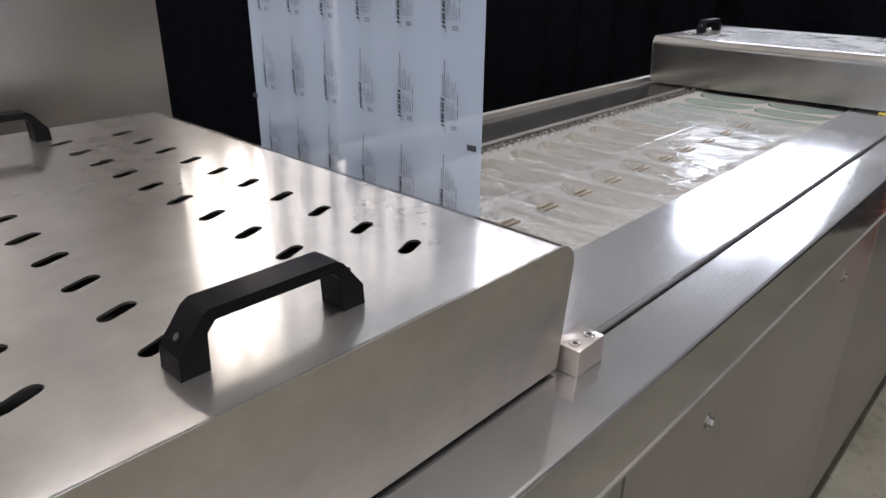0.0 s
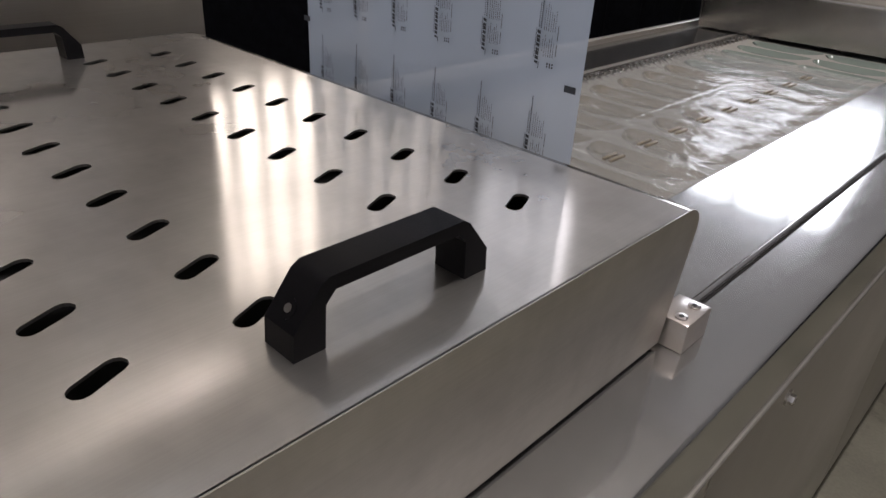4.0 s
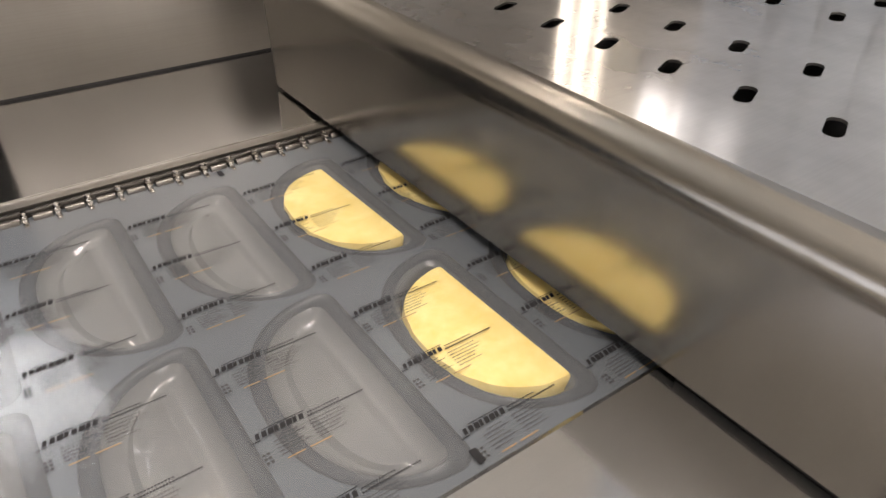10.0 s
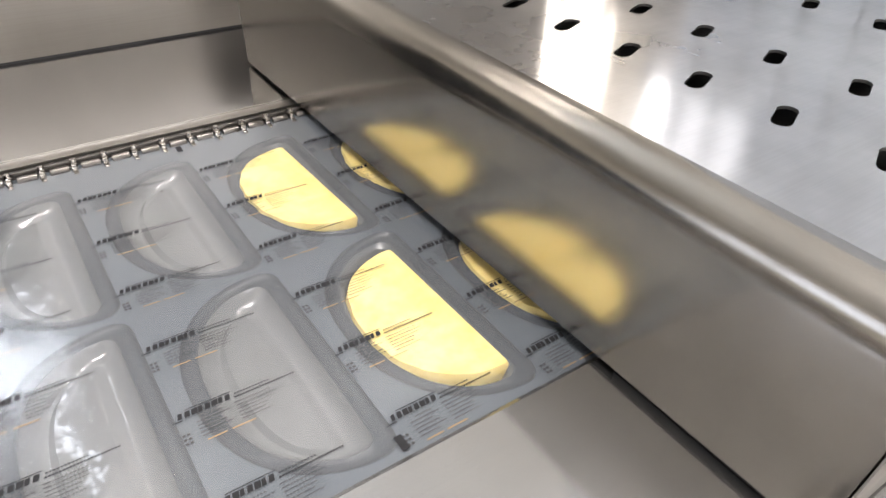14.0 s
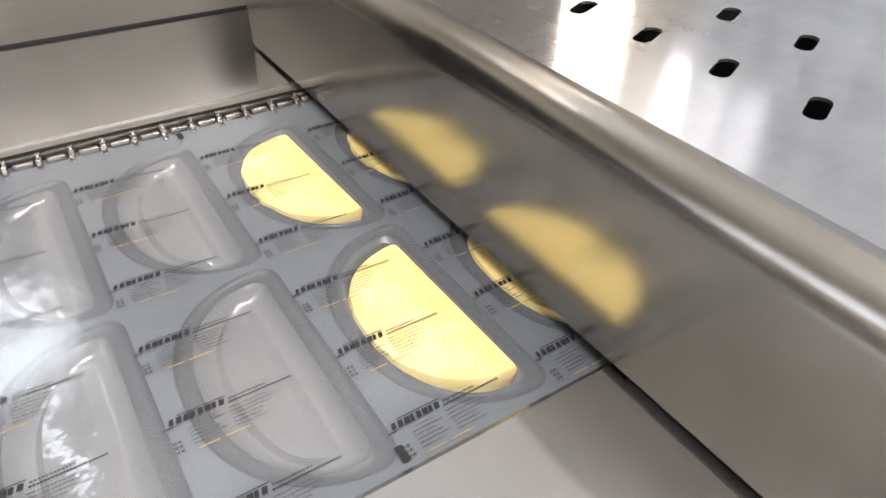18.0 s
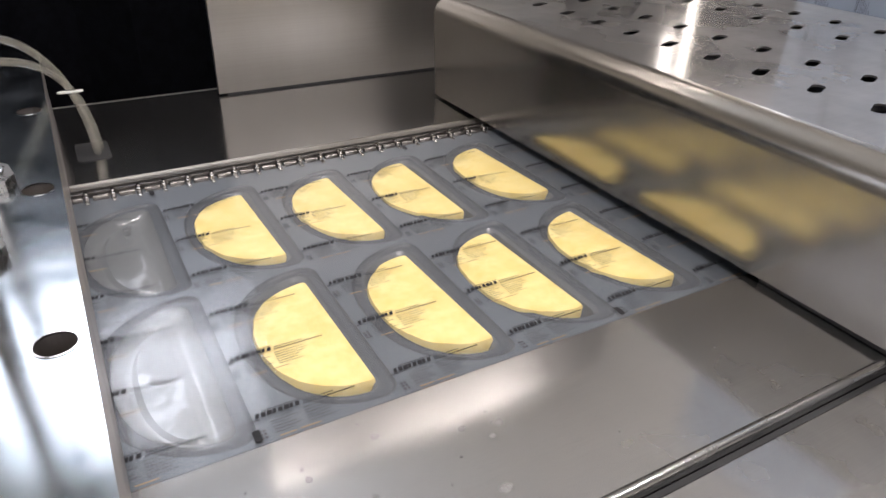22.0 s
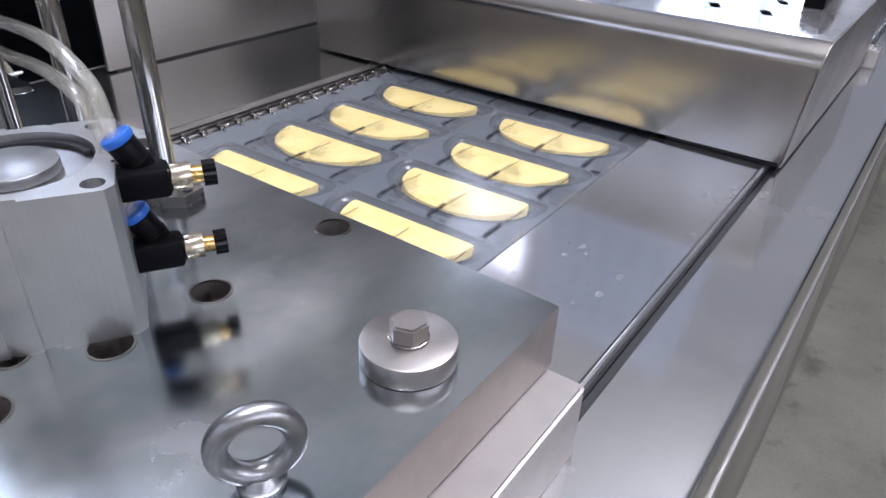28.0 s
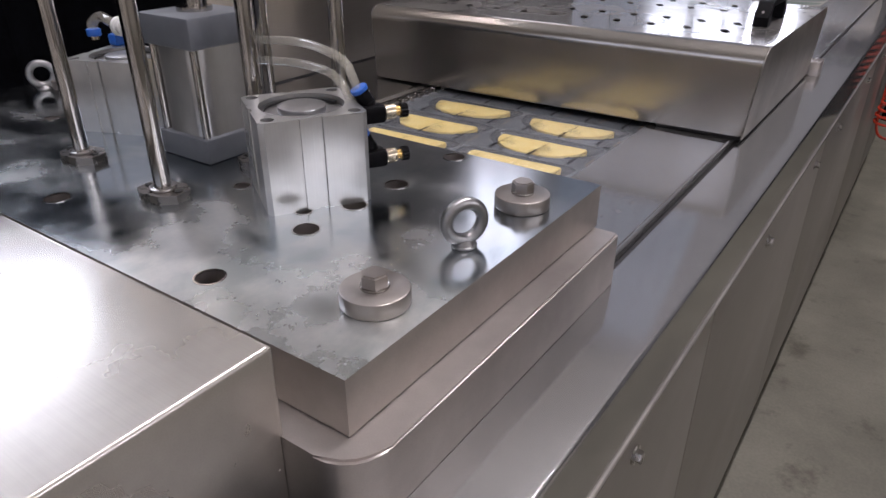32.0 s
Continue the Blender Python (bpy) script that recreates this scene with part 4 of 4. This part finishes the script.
def flow_valve(parent, x, y, z, turn):
    """A push-in speed controller: black elbow body, blue release ring, nickelled neck and a knurled knob."""
    v = part("flow_valve", box(bmesh.new(), -0.004, 0.022, -0.0075, 0.0075, -0.0075, 0.0075, 0.003), BLACK, parent, "black air fitting with a knurled adjusting knob")
    v.matrix_basis = pose(x, y, z, 0, 0, turn)
    b = bmesh.new()
    cyl(b, (0, 0, -0.002), 0.0068, 0.018, "z", 20, None, 0.001)
    cyl(b, (0, 0, 0.004), 0.0072, 0.002, "z", 20, None, 0.0005)
    elbow = part("elbow", b, BLACK, v)
    ring = part("release_ring", cyl(bmesh.new(), (0, 0, 0.0160), 0.0074, 0.004, "z", 20, None, 0.001), BLUE, v)
    for q in (elbow, ring):
        q.matrix_basis = pose(0.011, 0.004, 0.004, 0, -27, 0)
    part("neck", cyl(bmesh.new(), (0.022, 0, 0), 0.0064, 0.009, "x", 20, None, 0.0006), BRASS, v)
    part("stem", cyl(bmesh.new(), (0.031, 0, 0), 0.0042, 0.005, "x", 16), BRASSY, v)
    k = bmesh.new()
    pts = [((0.0062 if i % 2 else 0.0053) * math.cos(math.pi * i / 14), (0.0062 if i % 2 else 0.0053) * math.sin(math.pi * i / 14)) for i in range(28)]
    prism(k, pts, "x", 0.036, 0.042)
    part("knob", k, BLACK, v)
    return v


def compact_cylinder(m, label, valves):
    """A square short-stroke air cylinder with a round bore seen from above."""
    ob = thing("air_cylinder", m, label, "air cylinder", "air cylinders on the plate")
    s, h, r = 0.0425, 0.075, 0.0345
    side = []
    for q in range(4):
        a = radians(90 * q)
        prof = [(-s + 0.004, -s), (-0.0145, -s), (-0.0145, -s + 0.0015), (-0.0115, -s + 0.0015), (-0.0115, -s), (-0.0015, -s), (-0.0010, -s + 0.0022), (0.0060, -s + 0.0022), (0.0065, -s), (s - 0.004, -s)]
        side += [(x * math.cos(a) - y * math.sin(a), x * math.sin(a) + y * math.cos(a)) for x, y in prof]
    body = sheet("barrel", side, [disc(0, 0, r, 48)] + [disc(x, y, 0.0052, 18) for x in (-0.034, 0.034) for y in (-0.034, 0.034)], 0.0, h, ALU)
    part("barrel", body, ALU, ob, "square anodised aluminium barrel")
    part("end_cap", cyl(bmesh.new(), (0, 0, h - 0.014), r - 0.0004, 0.008, "z", 48), CASTDARK, ob)
    ring = sheet("snap_ring", arc(0, 0, r - 0.0006, 20, 340, 40) + arc(0, 0, r - 0.0040, 340, 20, 40), [], h - 0.0055, h - 0.0035, MATT_BLACK)
    part("snap_ring", ring, MATT_BLACK, ob)
    part("boss", cyl(bmesh.new(), (0, 0, h - 0.006), 0.0195, 0.0055, "z", 40, None, 0.0008), CASTDARK, ob)
    for x in (-0.034, 0.034):
        for y in (-0.034, 0.034):
            part("screw_well", cyl(bmesh.new(), (x, y, h - 0.010), 0.0051, 0.002, "z", 16), CASTDARK, ob)
    for z in valves:
        flow_valve(ob, s, -0.016, z, 0)
    return ob


CASTDARK = plain("turned aluminium cap", (0.50, 0.50, 0.50), 0.35, 1.0, 90)
compact_cylinder(pose(-0.0755, -0.6295, PZ, 0, 0, 58.5 - 90 + 90), "square aluminium air cylinder with two air fittings", (0.065, 0.027))
compact_cylinder(pose(-0.372, -0.598, PZ, 0, 0, 22), "square aluminium air cylinder behind the guide rods", ())


def far_fittings():
    """White and blue push-in fittings behind the far cylinder, with a clear hose."""
    ob = thing("hose_fitting", pose(-0.420, -0.572, PZ + 0.075), "white and blue air fittings with a clear hose on the cylinder", "air fitting")
    c = bmesh.new()
    for i in range(5):
        cyl(c, (0.004 + 0.0052 * i, 0, 0.020), 0.0105 if i % 2 == 0 else 0.0085, 0.0052, "x", 22, None, 0.0006)
    part("collar_nut", c, WHITEPL, ob, "ribbed white plastic nut")
    part("elbow", box(bmesh.new(), -0.010, 0.006, -0.008, 0.008, -0.001, 0.012, 0.003), BLUE, ob, "blue plastic elbow")
    part("release_ring", cyl(bmesh.new(), (-0.050, 0.0, 0.004), 0.008, 0.008, "z", 20, None, 0.001), BLUE, ob)
    part("hose", tube(bmesh.new(), [(0.004, 0, 0.020), (-0.014, 0.0, 0.024), (-0.036, 0.004, 0.026), (-0.052, 0.002, 0.018), (-0.050, 0, 0.006)], 0.0056, 12), HOSE, ob)
    part("foot", cyl(bmesh.new(), (-0.050, 0.0, 0.0), 0.005, 0.005, "z", 12), BRASS, ob)
    return ob


far_fittings()


def tie_rod_cylinder():
    ob = thing("lift_cylinder", pose(-0.228, -0.606, PZ), "upright tie-rod air cylinder with grey end blocks", "air cylinder")
    part("bottom_block", box(bmesh.new(), -0.036, 0.036, -0.036, 0.036, 0.0, 0.024, 0.003), GREYCAP, ob, "grey end block")
    part("barrel", prism(bmesh.new(), rounded(-0.031, 0.031, -0.031, 0.031, 0.014), "z", 0.024, 0.104), ALU, ob, "aluminium barrel")
    part("top_block", box(bmesh.new(), -0.036, 0.036, -0.036, 0.036, 0.104, 0.132, 0.003), GREYCAP, ob, "grey end block")
    for x in (-0.0295, 0.0295):
        for y in (-0.0295, 0.0295):
            part("tie_rod", cyl(bmesh.new(), (x, y, 0.022), 0.0036, 0.084, "z", 12), ROD, ob)
    cap = bmesh.new()
    cyl(cap, (0, 0, 0.132), 0.016, 0.004, "z", 28)
    cyl(cap, (0, 0, 0.136), 0.008, 0.20, "z", 20)
    part("piston_rod", cap, ROD, ob)
    return ob


tie_rod_cylinder()


def guide_rod(m):
    ob = thing("guide_rod", m, "polished steel guide rod in a flanged foot", "guide rod", "guide rods")
    part("rod", cyl(bmesh.new(), (0, 0, 0.004), 0.0070, 0.42, "z", 24), ROD, ob)
    f = prism(bmesh.new(), [(-0.022, -0.008), (-0.010, -0.016), (0.010, -0.016), (0.022, -0.008), (0.022, 0.008), (0.010, 0.016), (-0.010, 0.016), (-0.022, 0.008)], "z", 0.0, 0.0075)
    part("flange", f, DARKNUT, ob, "dark steel flange")
    c = bmesh.new()
    cyl(c, (0, 0, 0.0075), 0.0115, 0.0025, "z", 24, None, 0.0006)
    part("collar", c, BOLT, ob)
    for s in (-1, 1):
        part("screw", cyl(bmesh.new(), (s * 0.0165, 0, 0.0075), 0.0032, 0.001, "z", 14), MATT_BLACK, ob)
    return ob


g0 = guide_rod(pose(-0.164, -0.710, PZ, 0, 0, 10))
for x, y in ((-0.306, -0.699), (-0.154, -0.612), (-0.240, -0.520), (-0.130, -0.526)):
    copy_thing(g0, pose(x, y, PZ, 0, 0, 10))


def air_hose(name, pts, label):
    bm = tube(bmesh.new(), pts, 0.0038, 14)
    ob = part(name, bm, HOSE)
    return tagged(ob, label, "air hose", "clear air hoses")


air_hose("air_hose", [(-0.0420, -0.5985, 1.121), (-0.0470, -0.5975, 1.133), (-0.062, -0.594, 1.1460), (-0.114, -0.583, 1.1514), (-0.190, -0.566, 1.1436), (-0.284, -0.546, 1.130), (-0.400, -0.515, 1.108), (-0.475, -0.485, 1.080), (-0.500, -0.461, 1.045), (-0.503, -0.446, 1.000), (-0.505, -0.440, 0.945)], "clear plastic air hose arching from the cylinder to the deck")
air_hose("air_hose", [(-0.0420, -0.5985, 1.083), (-0.0470, -0.5980, 1.104), (-0.060, -0.5945, 1.123), (-0.086, -0.589, 1.1327), (-0.146, -0.576, 1.1304), (-0.236, -0.5565, 1.117), (-0.400, -0.505, 1.085), (-0.480, -0.472, 1.055), (-0.512, -0.450, 1.020), (-0.518, -0.440, 0.985), (-0.520, -0.436, 0.945)], "clear plastic air hose arching from the cylinder to the deck")
part("hose_tie", tube(bmesh.new(), [(-0.507 + 0.0155 * math.cos(radians(a)), -0.453 + 0.0115 * math.sin(radians(a)), 1.022 + 0.004 * math.cos(radians(a))) for a in range(0, 361, 30)], 0.0013, 8), WHITEPL)
tagged(bpy.data.objects["hose_tie"], "white cable tie round the clear hoses", "cable tie")


def station_cover():
    ob = thing("station_cover", pose(0, 0, 0), "large brushed steel box cover before the cutting plate", "machine cover")
    part("top_panel", ribbon(bmesh.new(), [(0.093, 1.048)] + arc(0.090, 1.057, 0.003, 0, 90, 5) + arc(-0.517, 1.057, 0.003, 90, 180, 5) + [(-0.520, 1.048)], "y", -1.9, -0.8265, 0.002), STEEL_COVER, ob, "bent top sheet with soft edges")
    part("side_panel", box(bmesh.new(), 0.091, 0.093, -1.9, -0.8265, DECK, 1.048), STEEL_COVER, ob)
    part("side_panel", box(bmesh.new(), -0.520, -0.518, -1.9, -0.8265, DECK, 1.048), STEEL_COVER, ob)
    part("end_panel", box(bmesh.new(), -0.5205, 0.0925, -0.8263, -0.824, DECK, 1.0590, 0.0006), STEEL_COVER, ob)
    return ob


STEEL_COVER = steel("brushed steel cover", (0.66, 0.63, 0.58), 0.23, (8, 700, 700), 0.12)
station_cover()


def coil_hose():
    """A red spiral air hose hanging beside the machine."""
    ob = thing("coil_hose", pose(0.27, 2.12, 0.0), "orange-red spiral air hose hanging beside the machine", "air hose")
    bm = bmesh.new()
    pts = []
    for i in range(150):
        a = i * 2 * math.pi / 10
        s = i / 150
        pts.append((0.035 * math.cos(a) + 0.02 * math.sin(s * 5), 0.035 * math.sin(a), 0.86 - 0.40 * s))
    tube(bm, pts[::1], 0.005, 8)
    part("coil", bm, RED, ob)
    bm = bmesh.new()
    tube(bm, [(0.03, 0, 0.465), (0.035, 0.02, 0.42), (0.01, 0.04, 0.395), (-0.03, 0.04, 0.41), (-0.045, 0.0, 0.48), (-0.045, -0.02, 0.65), (-0.05, 0, 0.83)], 0.005, 10)
    part("tail", bm, RED, ob)
    return ob


coil_hose()

g = thing("chain_guide", pose(0.086, 1.951, DECK + 0.002), "small yellow plastic guide block at the hood's foot", "guide block")
part("block", box(bmesh.new(), -0.020, 0.020, -0.007, 0.007, 0.0, 0.0035, 0.001), GUIDE, g)
part("pin", cyl(bmesh.new(), (-0.012, 0, 0.0025), 0.003, 0.002, "z", 14), MATT_BLACK, g)
rng = random.Random(11)
drops = bmesh.new()
for i in range(26):
    r = rng.uniform(0.0008, 0.0030)
    g = bmesh.ops.create_uvsphere(drops, u_segments=10, v_segments=6, radius=r, matrix=Matrix.Translation((rng.uniform(0.012, 0.095), rng.uniform(-0.44, -0.27), DECK + 0.0021)) @ Matrix.Diagonal((1.0, rng.uniform(0.8, 1.7), 0.28, 1)))
tagged(part("water_drops", drops, WATER), "scattered small water drops on the steel cover strip", "water drops", kind="stuff")
# no opening is cut; a near-black patch paints the slot's shade
d = part("hose_slot", prism(bmesh.new(), rounded(-0.545, -0.487, -0.4625, -0.428, 0.006), "z", DECK + 0.0002, DECK + 0.0007), SHADE_BLACK)
tagged(d, "flat near-black patch for the shaded slot where the hoses go down", "deck slot", kind="structure")

# ---- what moves ----
STEP = 3 * PITCH


# share of one advance at seconds after its start: quick start, even pull, soft stop
ADVANCE = [(0.0, 0.0), (0.1, 0.02), (0.2, 0.075), (0.4, 0.212), (0.6, 0.35), (0.8, 0.48), (1.0, 0.60), (1.2, 0.72), (1.4, 0.86), (1.55, 0.94), (1.7, 0.98), (1.9, 1.0)]


def motions():
    rows = [(0.0, 0.0)] + [(6.06 + t, u) for t, u in ADVANCE] + [(19.1 + t, 1.0 + u) for t, u in ADVANCE] + [(32.0, 2.0)]
    for ob in MOVED:
        m = ob.matrix_basis.copy()
        walk(ob, [(t, Matrix.Translation((0, -STEP * u, 0)) @ m) for t, u in rows])
    m = LID.matrix_basis.copy()
    walk(LID, [(t, Matrix.Translation((0, 0, -STEP * u)) @ m) for t, u in rows])


motions()
